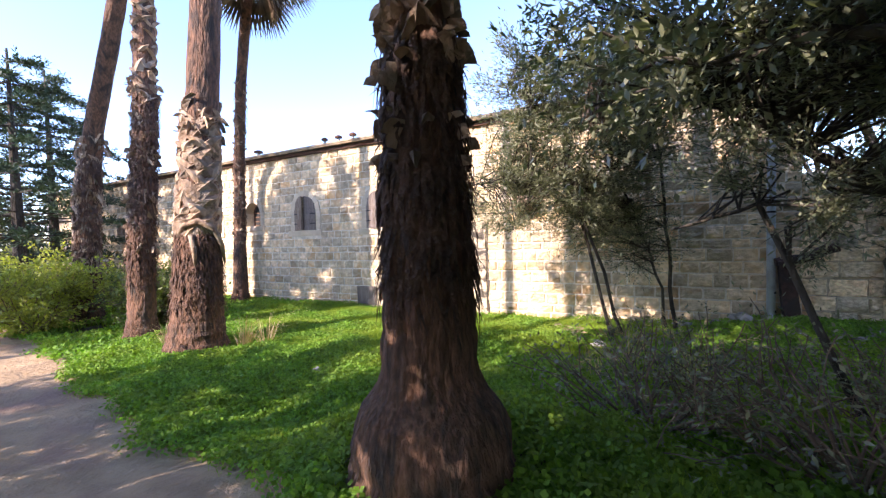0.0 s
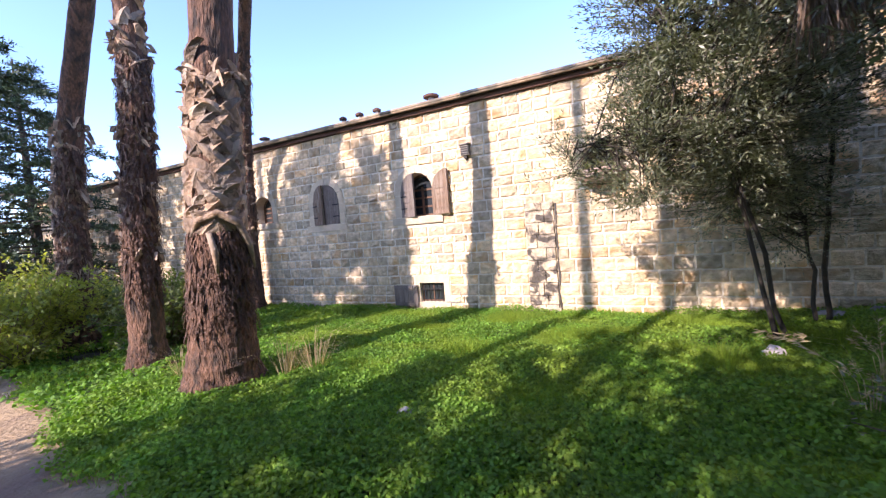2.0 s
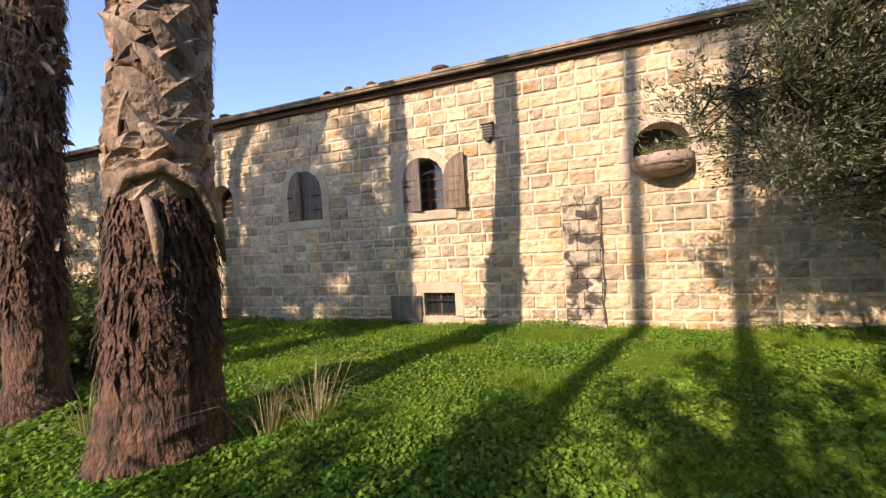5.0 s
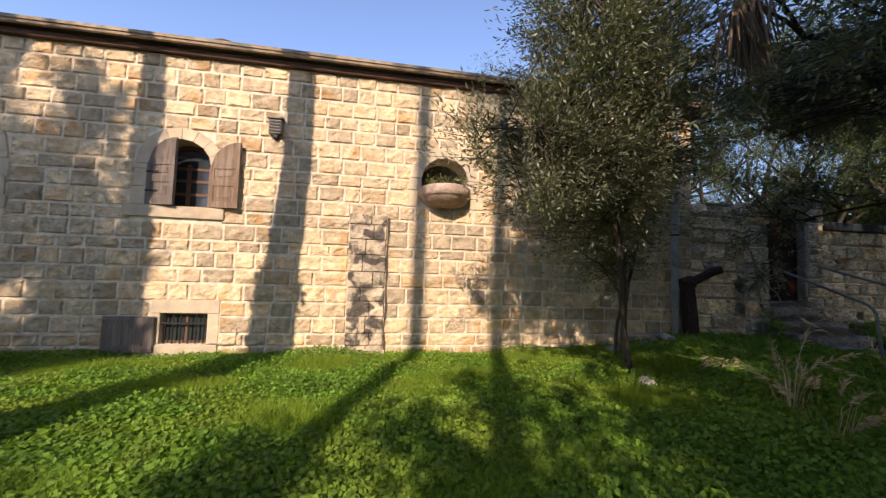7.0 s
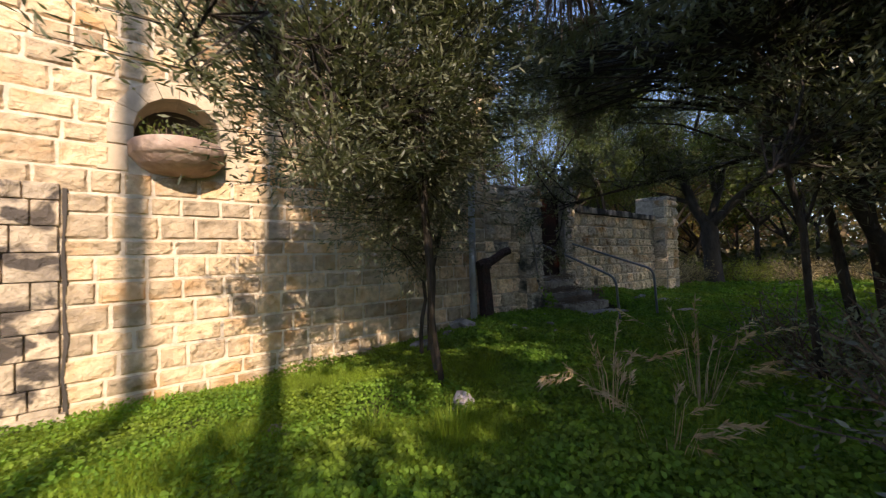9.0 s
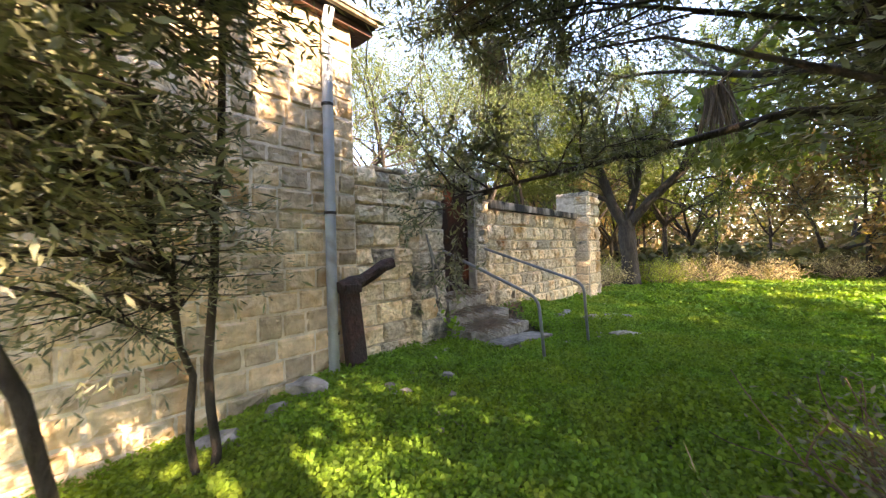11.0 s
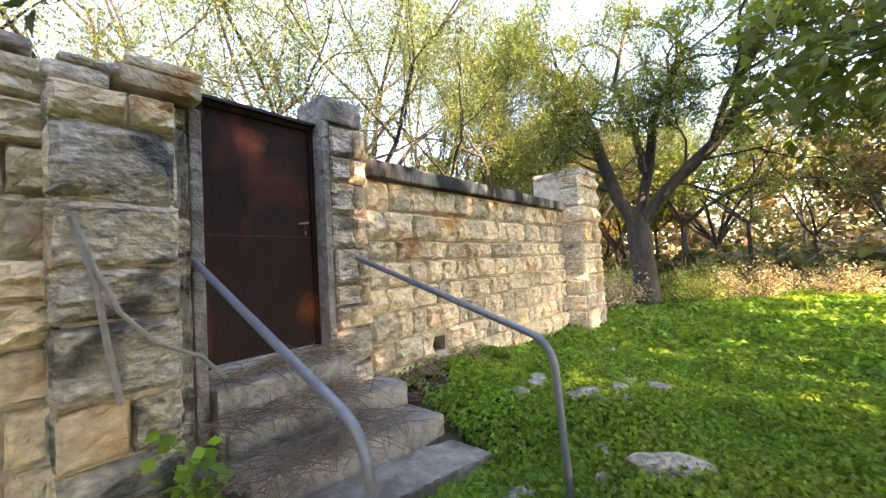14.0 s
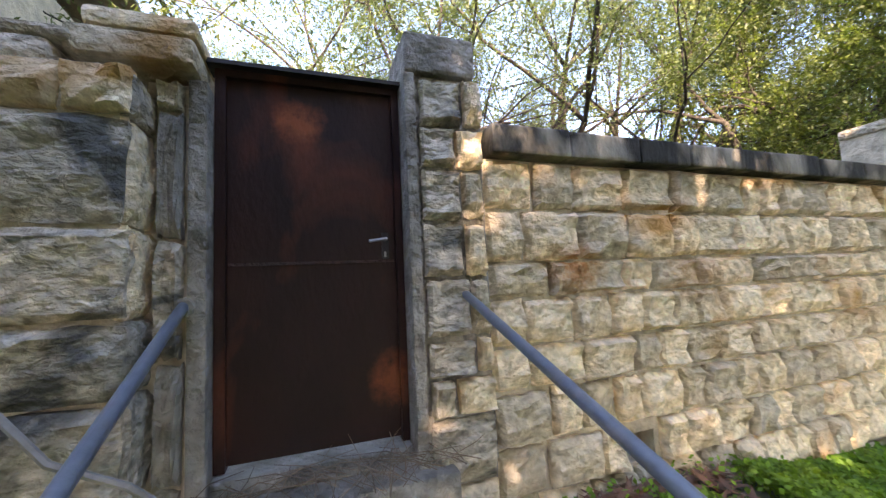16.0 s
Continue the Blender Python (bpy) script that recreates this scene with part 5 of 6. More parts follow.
# added crowns out of view, sized to cast the lawn and facade shade
for i, (tx, ty, cz, rx, ry, rz, n) in enumerate(((-1.2, -12.3, 3.6, 1.9, 1.7, 2.5, 125), (-3.5, -12.1, 2.8, 1.5, 1.4, 2.1, 110), (-4.9, -12.0, 2.2, 0.8, 0.9, 1.5, 48), (1.1, -12.4, 3.8, 1.9, 1.6, 2.8, 240), (2.8, -13.2, 4.1, 1.9, 1.5, 3.0, 220), (4.2, -11.8, 3.9, 1.9, 1.6, 2.9, 170), (7.6, -11.4, 4.0, 1.9, 1.5, 2.3, 120), (10.4, -11.0, 3.8, 1.8, 1.5, 2.1, 95), (-8.0, -10.8, 8.7, 0.85, 0.8, 2.3, 70))):
    bushy("shade_tree", "unseen round-crowned tree added to cast shade", "tree", "trees across the path", (tx, ty),
          [([(tx, ty, 0.3), (tx + 0.1, ty, 1.4), (tx - 0.2, ty + 0.1, cz + rz * 0.4)], 0.13), ([(tx, ty, 0.3), (tx + 0.2, ty + 0.1, 1.3), (tx + rx * 0.4, ty - 0.1, cz)], 0.1)],
          [((tx, ty, cz), (rx, ry, rz))], n, 60, (0.16, 0.085), M_LEAF_D if tx < 0 else M_LEAF_A, 350 + i, 0.7, clump=0.25)

rf = np.random.default_rng(90)


def far_wood(name, x0, x1, y0, y1, n, top):
    k = rf.uniform(0, 1, (n, 3))
    c = np.stack([x0 + (x1 - x0) * k[:, 0], y0 + (y1 - y0) * k[:, 1], 0 * k[:, 2]], 1)
    hump = 0.62 + 0.2 * np.sin(c[:, 0] * 0.7 + c[:, 1] * 0.55) + 0.18 * np.sin(c[:, 0] * 0.23 - c[:, 1] * 0.9)
    c[:, 2] = top * hump * k[:, 2] ** 0.8
    gap = np.sin(c[:, 0] * 1.1 + c[:, 1] * 1.7 + c[:, 2] * 1.3) + np.sin(c[:, 1] * 2.3 - c[:, 2] * 1.9)
    c = c[gap > -1.25]
    v, f = leaves(c, 0.5, 0.34, rf)
    tagged(new(name, many(name, v, f, M_FARLEAF)), "far mixed green and brown foliage", "foliage", kind="stuff")


far_wood("far_wood", 42, 58, -70, 45, 100000, 9.5)
far_wood("undergrowth", 24, 42, -30, 12, 26000, 2.2)
far_wood("far_wood", -70, -36, -50, 20, 24000, 9.0)
far_wood("far_wood", -36, 44, 26, 44, 26000, 7.0)


def conifer(at, height, seed, slim=0.5):
    r, rn = random.Random(seed), np.random.default_rng(seed)
    z = gz(*at)
    t = thing("conifer", "dark blue-green conifer with layered drooping boughs", "conifer", "conifers by the path", (*at, z))
    g, tips = Geo(), []
    g.tube([(at[0], at[1], z - 0.1), (at[0], at[1], z + height)], [0.22, 0.03], 9)
    for k in range(int(height * 6)):
        h = 0.9 + (height - 1.1) * (int(k / 5) * 5 + 0.35 * (k % 5)) / (height * 6)
        a, L = k * 2.4, (1 - h / height) * height * slim + 0.7
        L *= r.uniform(0.7, 1.15)
        d = Vector((math.cos(a), math.sin(a), 0.12))
        s = Vector((at[0], at[1], z + h))
        pts = [s + d * L * u + Vector((0, 0, -0.25 * L * u * u)) for u in (0, 0.35, 0.7, 1)]
        g.tube(pts, [0.035, 0.028, 0.018, 0.006], 5, caps=False)
        for u in np.linspace(0.25, 1, 9):
            tips.append((s + d * L * u + Vector((0, 0, -0.25 * L * u * u)), d))
    part("trunk", g, M_BARK, t)
    part("crown", crown_mesh("crown", tips, 64, 0.19, 0.15, 0.045, M_LEAF_C, seed, 0.1, 0.25), M_LEAF_C, t)


for at, hh, sd in (((-15.0, -4.2), 8.6, 1), ((-18.5, -2.2), 9.5, 2), ((-20.5, -5.4), 8, 3), ((-24, -9.5), 9, 4), ((-27, -3), 9, 5), ((-16.5, -10.5), 6.5, 6), ((-30, -7), 9, 7)):
    conifer(at, hh, sd)
# extra slim conifer out of view, added only for its shadow on facade and path
conifer((-10.6, -13.3), 15.5, 8, 0.09)


def shrub(label, at, radius, height, mat, seed, leaf=(0.07, 0.035), count=6000, twig=M_DRYBUSH, group="", name="shrub"):
    r, rn = random.Random(seed), np.random.default_rng(seed)
    z = gz(*at)
    t = thing(name, label, "shrub", group, (*at, z))
    g, tips = Geo(), []
    for _ in range(44):
        a = r.uniform(0, 6.283)
        limbs(g, (at[0] + r.uniform(-.1, .1), at[1] + r.uniform(-.1, .1), z - 0.03), (math.cos(a) * radius, math.sin(a) * radius, height * r.uniform(0.5, 1.3)), math.hypot(radius, height) * r.uniform(0.4, 0.62), 0.012, r, 1, tips, 0.4)
    part("stem_tangle", g, twig, t)
    part("foliage", crown_mesh("foliage", tips, max(1, count // len(tips)), radius * 0.13, leaf[0], leaf[1], mat, seed), mat, t)


shrub("bright yellow-green bush beside the path", (-8.9, -5.7), 1.0, 1.7, M_LEAF_D, 1, (0.09, 0.05), 9000)
shrub("tall yellow-green bush under the palms", (-10.6, -5.3), 1.2, 1.9, M_LEAF_D, 2, (0.09, 0.05), 9000)
shrub("dark green bush under the palms", (-7.0, -4.1), 0.8, 1.3, M_LEAF_A, 3, (0.09, 0.05), 6000)
shrub("dark green bush near the facade", (-10.0, -3.2), 1.1, 1.4, M_LEAF_A, 4, (0.09, 0.05), 7000)
shrub("dark hedge bush beside the path", (-14.0, -7.9), 1.3, 1.8, M_LEAF_A, 5, (0.1, 0.06), 7000)
shrub("shaded twiggy bush with few grey-green leaves", (4.6, -6.1), 1.0, 1.0, M_OLIVE, 6, (0.05, 0.018), 3600)
shrub("shaded twiggy bush with few grey-green leaves", (3.45, -5.9), 0.75, 0.8, M_OLIVE, 7, (0.05, 0.018), 2600)
shrub("shaded twiggy bush with few grey-green leaves", (5.4, -5.0), 0.8, 0.8, M_OLIVE, 8, (0.05, 0.018), 2600)
for i, (bx, by) in enumerate(((18.3, 0.3), (19.8, -1.3), (21, -2.8), (22.3, -4.6), (21.5, 0.8), (23.5, -6.8), (24.5, -10), (23.0, -1.5), (16.6, 0.6))):
    shrub("dry straw-coloured scrub at the edge of the wood", (bx, by), 0.9, 0.9, (M_STRAW, M_LEAF_D, M_STRAW)[i % 3], 20 + i, (0.08, 0.03), 4000, group="scrub at the wood edge")
log = thing("log", "weathered fallen log lying in the grass", "log", "", (24.8, -7.9, 0.2))
part("wood", Geo().tube([(24.9, -7.2, 0.45), (24.8, -8.0, 0.5), (24.7, -8.9, 0.45)], [0.26, 0.28, 0.25], 12, 0.06, random.Random(1)), M_BARK, log)


# ---- dry grass tufts ----
def tuft(at, count, height, seed, label, plume=False, mat=M_STRAW):
    r, g, h = random.Random(seed), Geo(), Geo()
    z = gz(*at)
    t = thing("grass_tuft", label, "grass tuft", "dry grass tufts", (*at, z))
    for _ in range(count):
        a, lean = r.uniform(0, 6.283), r.uniform(0.1, 1.1)
        L, w = height * r.uniform(0.5, 1.1), r.uniform(0.002, 0.0045)
        o, s = Vector((math.cos(a), math.sin(a), 0)), Vector((-math.sin(a), math.cos(a), 0)) * w
        b = Vector((at[0], at[1], z)) + o * r.uniform(0, 0.12)
        m, e = b + o * L * lean * 0.35 + Vector((0, 0, L * 0.6)), b + o * L * lean + Vector((0, 0, L * (1 - lean * 0.35)))
        g.add([b - s, b + s, m + s * 0.8, m - s * 0.8, e], [(0, 1, 2, 3), (3, 2, 4)])
        if plume and r.random() < 0.4:
            for _ in range(26):
                q = m.lerp(e, r.uniform(0.35, 1.05))
                d = (e - m).normalized() * 0.06 + Vector((r.gauss(0, .02), r.gauss(0, .02), r.gauss(-.01, .02)))
                h.add([q, q + d * 0.5 + Vector((0, 0.004, 0.004)), q + d, q + d * 0.5 - Vector((0, 0.004, 0.004))], [(0, 1, 2, 3)])
    tagged(part("blade_clump", g, mat, t), kind="stuff")
    if plume:
        tagged(part("plume", h, M_STRAW, t, "pale feathery seed heads"), kind="stuff")


tuft((3.3, -4.0), 24, 0.75, 1, "dry straw grass with pale feathery seed heads", True)
tuft((3.9, -4.4), 30, 0.9, 2, "dry straw grass with pale feathery seed heads", True)
tuft((3.0, -4.5), 16, 0.6, 3, "dry straw grass with pale feathery seed heads", True)
tuft((-2.95, -4.75), 70, 0.7, 4, "dry yellow grass beside a palm root")
tuft((-2.65, -4.5), 60, 0.85, 5, "dry yellow grass beside a palm root")
tuft((-4.6, -5.2), 40, 0.6, 6, "dry yellow grass between the palms")
tuft((2.3, -3.3), 130, 0.42, 7, "long green grass tuft in the clover", mat=M_GRASS)
tuft((1.9, -2.9), 110, 0.36, 8, "long green grass tuft in the clover", mat=M_GRASS)
tuft((3.6, -2.4), 110, 0.4, 9, "long green grass tuft in the clover", mat=M_GRASS)


# ---- clover and grass ----
def cover(n, x0, x1, y0, y1, seed):
    rn = np.random.default_rng(seed)
    x, y = rn.uniform(x0, x1, n), rn.uniform(y0, y1, n)
    bare = np.sin(x * 1.9 + 2) * np.sin(y * 2.3 + x * 0.6) + 0.45 * np.sin(x * 5.3) * np.sin(y * 4.7)
    ok = (y > path_edge(x) - 0.05 - 0.25 * rn.random(n) ** 3) & (bare < 1.38)
    ok &= ~((x > 7.9) & (x < 9.5) & (y > -1.3)) & (y < -0.03)
    for cx, cy, cr in ((2.32, -7.42, 0.42), (-3.62, -5.2, 0.52), (-5.85, -5.0, 0.35), (-8.2, -4.9, 0.45), (-8.95, -0.6, 0.33)):
        ok &= (x - cx) ** 2 + (y - cy) ** 2 > cr * cr
    ok &= ~((x > 9.4) & (x < 11.1) & (y > -0.45 + 0.2 * np.sin(x * 5)) & (rn.random(n) < 0.93))
    return x[ok], y[ok], rn


def clover(n, x0, x1, y0, y1, seed, size):
    x, y, rn = cover(n, x0, x1, y0, y1, seed)
    lump = 0.5 + 0.5 * np.sin(x * 2.7 + 1) * np.sin(y * 3.1 + x)
    z = rise(x, y) + 0.03 + (0.05 + 0.11 * lump) * rn.random(len(x)) ** 0.6
    c = np.stack([x, y, z], 1)
    v, f = leaves(c, size, size * 0.95, rn, 0.0, 0.05)
    return v, f


def blades(n, x0, x1, y0, y1, seed, height, width):
    x, y, rn = cover(n, x0, x1, y0, y1, seed)
    m = len(x)
    b = np.stack([x, y, rise(x, y) - 0.01], 1)
    a = rn.uniform(0, 2 * np.pi, m)
    L = height * rn.uniform(0.5, 1.3, m) * (0.7 + 0.5 * np.sin(x * 2.1) * np.sin(y * 2.6 + 1))
    s = np.stack([np.cos(a), np.sin(a), 0 * a], 1) * width
    d = np.stack([rn.normal(0, 0.35, m) * L, rn.normal(0, 0.35, m) * L, L], 1)
    v = np.stack([b - s, b + s, b + d * 0.6 + s * 0.7, b + d], 1).reshape(-1, 3)
    return v, np.arange(m * 4).reshape(m, 4)


def lawn(name, sets, mat, label):
    vs, fs, o = [], [], 0
    for v, f in sets:
        vs.append(v)
        fs.append(f + o)
        o += len(v)
    tagged(new(name, many(name, np.concatenate(vs), np.concatenate(fs), mat)), label, "ground cover", kind="stuff")


lawn("clover", [clover(300000, -5.0, 4.0, -8.6, -3.0, 1, 0.038), clover(260000, 3.5, 13.0, -5.5, 0, 2, 0.04), clover(60000, -5, 4, -3.2, 0, 3, 0.035), clover(50000, -14, -5, -6.6, 0, 4, 0.06), clover(70000, 3.5, 14, -9.0, -5.0, 5, 0.06), clover(60000, 13, 26, -9, 0, 6, 0.09)],
     M_CLOVER, "dense carpet of low green clover leaves")
lawn("grass", [blades(240000, -6.5, 3.6, -4.6, 0, 11, 0.16, 0.0035), blades(60000, -5, 4, -8.3, -4.6, 12, 0.13, 0.004), blades(60000, 3.5, 14, -5, 0, 13, 0.13, 0.004), blades(60000, 14, 30, -10, 0, 14, 0.17, 0.008), blades(25000, -16, -6, -6.5, 0, 15, 0.2, 0.006), blades(70000, 20, 48, -24, 14, 16, 0.25, 0.02)],
     M_GRASS, "fresh bright green grass blades")


# ---- loose stones and litter ----
def rock(at, size, seed, label, mat=M_ROCK):
    bm = bmesh.new()
    bmesh.ops.create_icosphere(bm, subdivisions=2, radius=1)
    for v in bm.verts:
        k = 1 + noise.noise(v.co * 1.3 + Vector((seed * 3.1, 0, 0))) * 0.45 + noise.noise(v.co * 3.7 + Vector((seed, 2, 0))) * 0.16
        v.co = Vector((v.co.x * size[0], v.co.y * size[1], v.co.z * size[2])) * k
    z = gz(*at)
    me = bpy.data.meshes.new("rock")
    bm.to_mesh(me)
    bm.free()
    me.materials.append(mat)
    ob = new("rock", me)
    ob.matrix_basis = pose(at[0], at[1], z + size[2] * 0.5 + (0.05 if at[0] > 5 else 0), 0, 0, seed * 47)
    tagged(ob, label, "rock", "loose stones")


M_PAPER = material("crumpled_wrapping", (0.72, 0.62, 0.58), 0.6, spread=0.15, scale=14, bump=0.8, bump_scale=30)
rock((2.85, -2.85), (0.15, 0.11, 0.12), 1, "crumpled pale pinkish wrapping lying in the grass", M_PAPER)
rock((1.45, -2.1), (0.22, 0.1, 0.05), 2, "flat pale stone sunk in the grass")
rock((4.2, -0.42), (0.26, 0.14, 0.12), 3, "pale stone at the foot of the facade")
rock((4.75, -0.4), (0.2, 0.14, 0.1), 4, "pale stone at the foot of the facade")
rock((5.15, -0.3), (0.24, 0.15, 0.12), 14, "pale stone at the foot of the facade")
rock((5.75, -1.0), (0.12, 0.07, 0.05), 5, "small pale stone in the clover")
rock((6.4, -1.3), (0.1, 0.08, 0.05), 6, "small pale stone in the clover")
rock((10.7, -1.6), (0.2, 0.14, 0.09), 7, "pale rubble stone in the clover")
rock((11.0, -1.85), (0.28, 0.12, 0.08), 8, "pale rubble stone in the clover")
rock((11.4, -2.1), (0.14, 0.1, 0.07), 9, "pale rubble stone in the clover")
rock((9.9, -2.45), (0.26, 0.16, 0.1), 10, "dark grey stone in the clover", M_RUBBLE_GREY)
rock((9.15, -1.7), (0.2, 0.1, 0.04), 11, "broken concrete lump by the steps", M_CONCRETE)
rock((-0.75, -5.15), (0.12, 0.08, 0.07), 12, "small stone in the clover")
rock((2.1, -7.85), (0.14, 0.08, 0.06), 13, "pale stone at a palm root")
rock((-3.75, -5.75), (0.1, 0.07, 0.07), 15, "pale stone at a palm root")
rp = random.Random(31)
for i in range(16):
    rock((rp.uniform(5.3, 7.4), rp.uniform(-2.3, -0.5)), (rp.uniform(.04, .09), rp.uniform(.03, .06), rp.uniform(.03, .05)), 40 + i, "small pale stone in the clover")
for i in range(9):
    rock((rp.uniform(9.5, 11.9), rp.uniform(-2.3, -0.6)), (rp.uniform(.06, .13), rp.uniform(.05, .08), rp.uniform(.04, .07)), 60 + i, "pale rubble stone in the clover")
slab_ob = part("stone_block", Geo().box(12.2, 12.85, -1.3, -1.05, 0.2, 0.4), M_ROCK, None, "pale squared stone block lying in the clover", bevel=0.02)
tagged(slab_ob, category="stone block")

twigs = thing("twig_litter", "dry twigs and stems piled on the steps", "twigs", "", (8.5, -0.4, 0.9), "stuff")
rw, tg = random.Random(77), Geo()
for _ in range(520):
    c = Vector((rw.uniform(8.0, 9.2) - abs(rw.gauss(0, .12)), rw.uniform(-0.85, 0.02), 0))
    c.z = (1.0 if c.y > -0.12 else 0.72 if c.y > -0.38 else 0.51) + rw.uniform(0, 0.1)
    a, L = rw.uniform(0, 6.283), rw.uniform(0.08, 0.28)
    d = Vector((math.cos(a), math.sin(a), rw.uniform(-.1, .35))) * L
    k = Vector((rw.uniform(-.04, .04), rw.uniform(-.04, .04), rw.uniform(0, .05)))
    tg.tube([c - d, c + k, c + d], [0.003, 0.003, 0.0015], 4, caps=False)
part("twig_pile", tg, M_DRYBUSH, twigs)
ivy = thing("weed", "small green broad-leaved weed at the pillar foot", "weed", "", (7.75, -0.35, 0.5))
rn_ = np.random.default_rng(5)
cc = np.stack([rn_.normal(7.75, 0.1, 45), rn_.normal(-0.36, 0.07, 45), rn_.normal(0.62, 0.12, 45)], 1)
v_, f_ = leaves(cc, 0.1, 0.09, rn_, 0.2)
tagged(part("leaf_mass", many("leaf_mass", v_, f_, M_CLOVER), M_CLOVER, ivy), kind="stuff")
litter = thing("dry_litter", "dry reddish leaves and stems at the wall foot", "litter", "", (10.1, -0.3, gz(10.1, -0.3)), "stuff")
dl = Geo()
for _ in range(420):
    x, y = rw.uniform(9.45, 11.0), -abs(rw.gauss(0.05, 0.2)) - 0.03
    c, a, L = Vector((x, y, gz(x, y) + rw.uniform(0.03, 0.1))), rw.uniform(0, 6.283), rw.uniform(0.03, 0.1)
    d, k = Vector((math.cos(a), math.sin(a), rw.uniform(-.3, .3))) * L, Vector((-math.sin(a), math.cos(a), rw.uniform(-.4, .4))) * L * 0.22
    dl.add([c - d, c + k, c + d, c - k], [(0, 1, 2, 3)])
part("leaf_litter", dl, M_LITTER, litter)


# ---- blocks of the walls ----
FACE = block_shapes("block", M_STONE, 14, 21, 0.026, 0.06)
FACE_MESH = [g.mesh("block", M_STONE_PART) for g in FACE]
rl = random.Random(42)
levels = [-0.05 + (i + (rl.uniform(-0.16, 0.16) if 0 < i < 20 else 0)) * (EAVE + 0.05) / 20 for i in range(21)]
boxes = courses(-26, END_X, levels, (0.26, 0.5), random.Random(5), DRESSED, 0.028)
lay_blocks(wall_north, boxes, FACE, FACE_MESH, lambda x, z: -2.7 < x < 2.6, M_STONE, "block", 0.0, "rock-faced limestone blocks of the facade")

ROUGH = block_shapes("stone", M_RUBBLE, 14, 33, 0.05, 0.07)
ROUGH_MESH = [g.mesh("stone", M_RUBBLE_GREY if i % 7 == 2 else M_RUBBLE) for i, g in enumerate(ROUGH)]
JAMB_MESH = [g.mesh("stone", M_CONCRETE if i % 3 else M_RUBBLE_GREY) for i, g in enumerate(ROUGH)]
CREAM_MESH = [g.mesh("stone", M_RUBBLE) for g in ROUGH]
POST_MESH = [g.mesh("stone", (M_RUBBLE_GREY, M_RUBBLE, M_RUBBLE)[i % 3]) for i, g in enumerate(ROUGH)]
GREY_MESH = [g.mesh("stone", (M_RUBBLE_GREY, M_RUBBLE, M_RUBBLE_GREY)[i % 3]) for i, g in enumerate(ROUGH)]


def uneven(z0, z1, lo, hi, seed):
    r, z = random.Random(seed), [z0]
    while z1 - z[-1] > hi * 1.2:
        z.append(z[-1] + r.uniform(lo, hi))
    return z + [z1]


always = lambda x, z: True
lay_blocks(wall_gate, courses(END_X, 7.2, uneven(-0.05, 3.06, 0.24, 0.36, 3), (0.25, 0.6), random.Random(6), [], 0.018), ROUGH, ROUGH_MESH, always, M_RUBBLE, "stone", 0.05, jitter=0.016)
lay_blocks(wall_gate, courses(7.16, 7.74, uneven(0.05, 2.88, 0.3, 0.46, 9), (0.26, 0.62), random.Random(4), [], 0.014), ROUGH, GREY_MESH, always, M_RUBBLE, "stone", -0.2, jitter=0.012)
side_levels = uneven(0.05, 2.88, 0.3, 0.46, 9)
for i, (za, zb) in enumerate(zip(side_levels, side_levels[1:])):
    for turn, cx in ((90, 7.715), (-90, 7.185)):
        ob = new("stone", GREY_MESH[(i * 5 + 2) % 14])
        ob.parent = wall_gate
        ob.matrix_basis = Matrix.Translation((cx, -0.06, (za + zb) / 2)) @ Matrix.Rotation(radians(turn), 4, "Z") @ Matrix.Diagonal((0.27, 0.45, zb - za - 0.016, 1))
lay_blocks(wall_gate, courses(7.74, 7.87, uneven(0.6, 2.96, 0.3, 0.62, 5), (0.12, 0.13), random.Random(7), [], 0.03), ROUGH, JAMB_MESH, always, M_CONCRETE, "stone", 0.03, jitter=0.01)
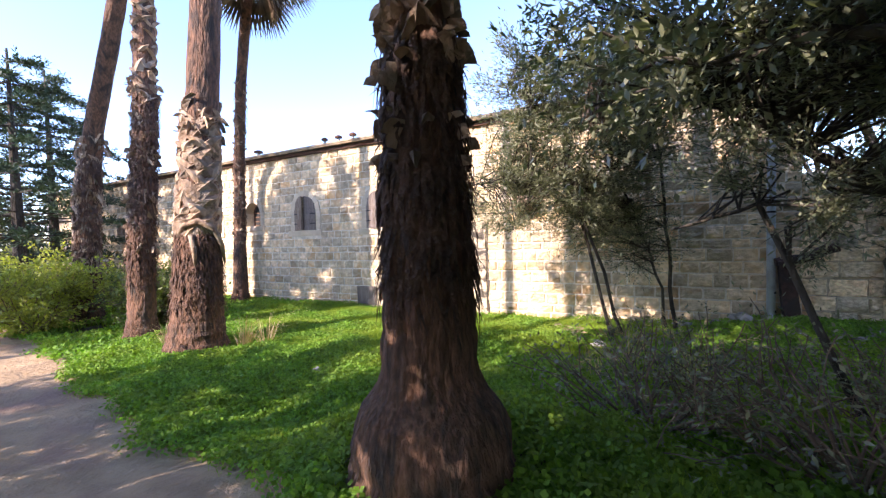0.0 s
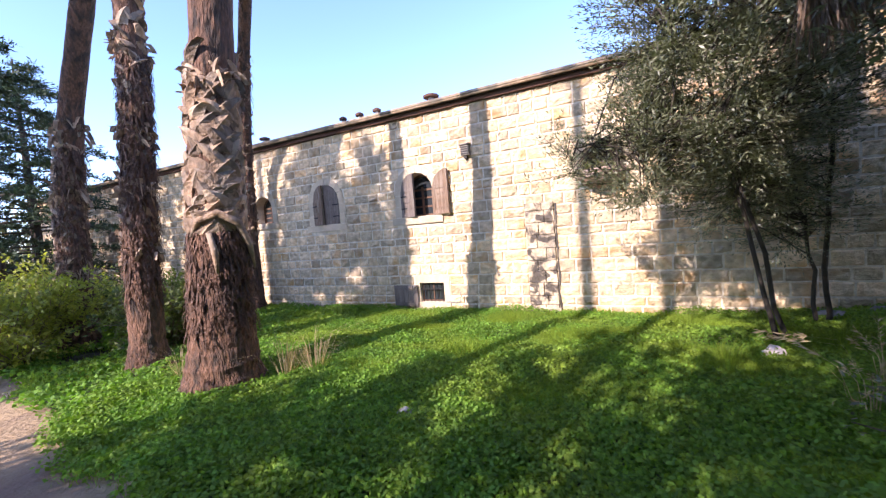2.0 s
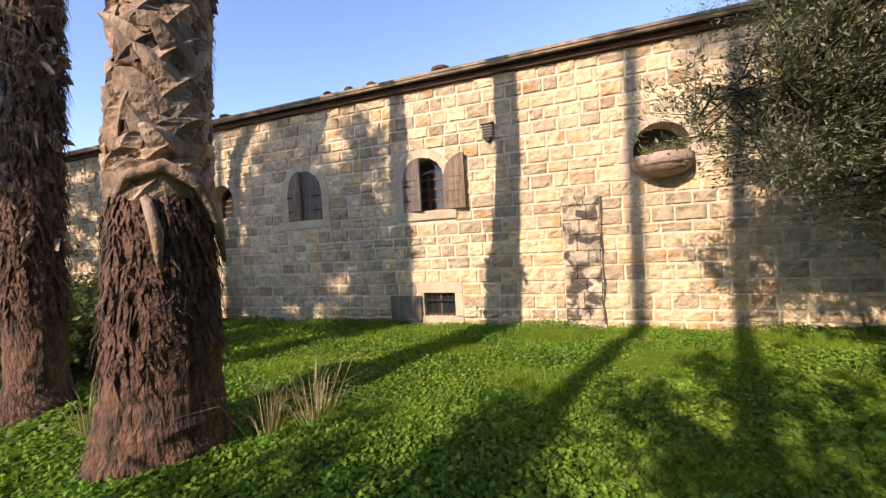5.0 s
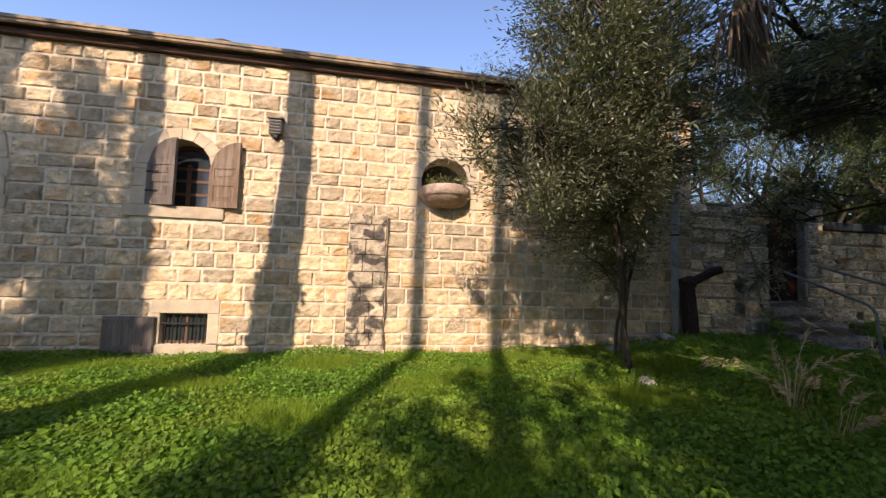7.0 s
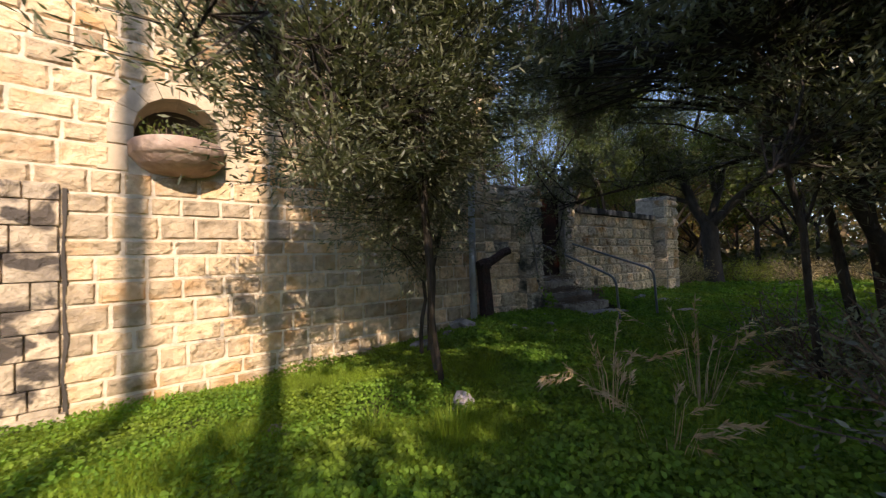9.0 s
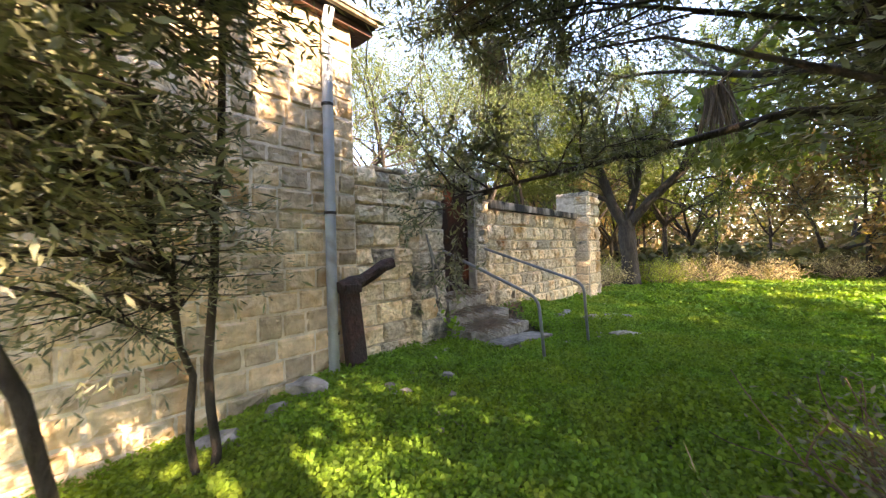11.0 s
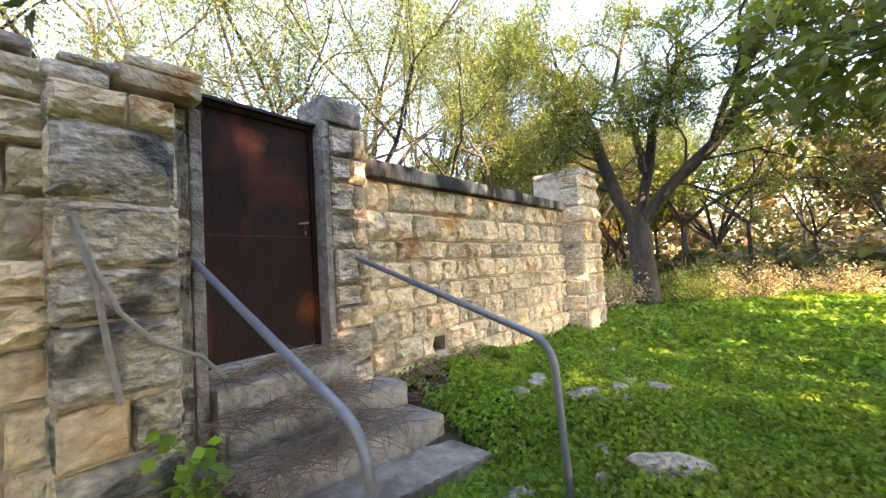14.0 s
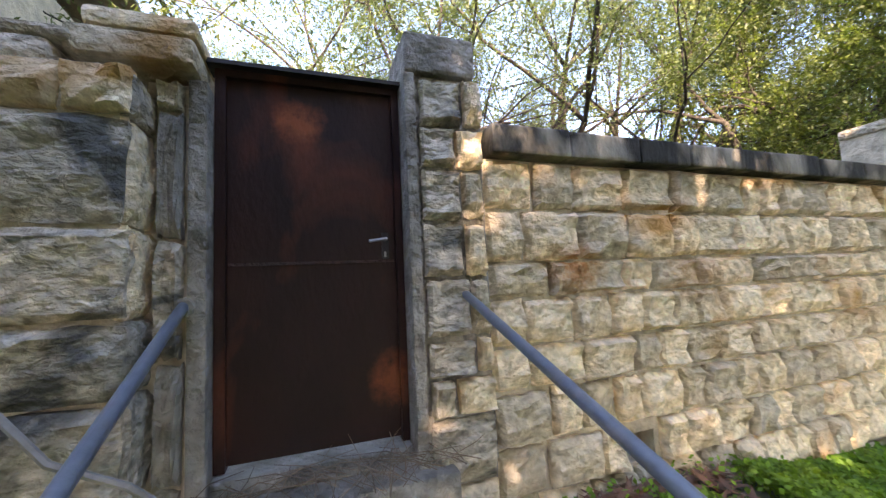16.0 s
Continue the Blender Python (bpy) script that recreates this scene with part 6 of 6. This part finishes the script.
for i, (a, b, c, d) in enumerate(((7.14, 7.44, 2.89, 3.0), (7.44, 7.94, 2.97, 3.1), (6.85, 7.14, 3.06, 3.14), (6.4, 6.84, 3.06, 3.12), (7.2, 7.5, 3.0, 3.06), (7.5, 7.95, 3.1, 3.19))):
    part("stone", Geo().box(a + 0.01, b - 0.01, (-0.15 if a > 7.1 else -0.02) + 0.03 * (i % 2), 0.45, c + 0.003, d), (M_RUBBLE_GREY, M_RUBBLE)[i % 2], wall_gate, bevel=0.03)
gl = [0.1, 0.4, 0.7, 0.98, 1.28, 1.54, 1.82, 2.04, 2.36, 2.675]
low = courses(9.38, 14.28, gl[:7], (0.2, 0.42), random.Random(14), [(10.28, 10.58, 0.7, 0.9)], 0.02)
high = courses(9.38, 14.28, gl[6:], (0.2, 0.44), random.Random(15), [], 0.018)
post_face = courses(9.0, 9.39, uneven(0.5, 3.13, 0.2, 0.36, 2), (0.14, 0.32), random.Random(2), [], 0.022)
lay_blocks(post_core, post_face, ROUGH, POST_MESH, always, M_RUBBLE, "stone", 0.005, jitter=0.012)
lay_blocks(wall_garden, low + high, ROUGH, CREAM_MESH, always, M_RUBBLE, "stone", 0.03, jitter=0.014)
pl = uneven(0.0, 3.35, 0.28, 0.42, 8)
pb = [(b[0] - 0.06 * b[1] / 3, b[1], b[2], b[3]) for b in courses(14.28, 15.2, pl, (0.4, 0.6), random.Random(12), [], 0.02)]
lay_blocks(pier, pb, ROUGH, ROUGH_MESH, always, M_RUBBLE, "stone", -0.42)
for za, zb in zip(pl, pl[1:]):
    k = ROUGH_MESH[int(za * 10) % 14]
    for y0, y1 in ((-0.4, -0.02),):
        ob = new("stone", k)
        ob.parent = pier
        ob.matrix_basis = Matrix.Translation((14.27, (y0 + y1) / 2, (za + zb) / 2)) @ Matrix.Rotation(radians(-90), 4, "Z") @ Matrix.Diagonal((y1 - y0, 0.5, zb - za - 0.02, 1))
part("stone", Geo().box(14.24, 15.16, -0.46, 0.55, 3.355, 3.47), M_RUBBLE_GREY, pier, bevel=0.04)
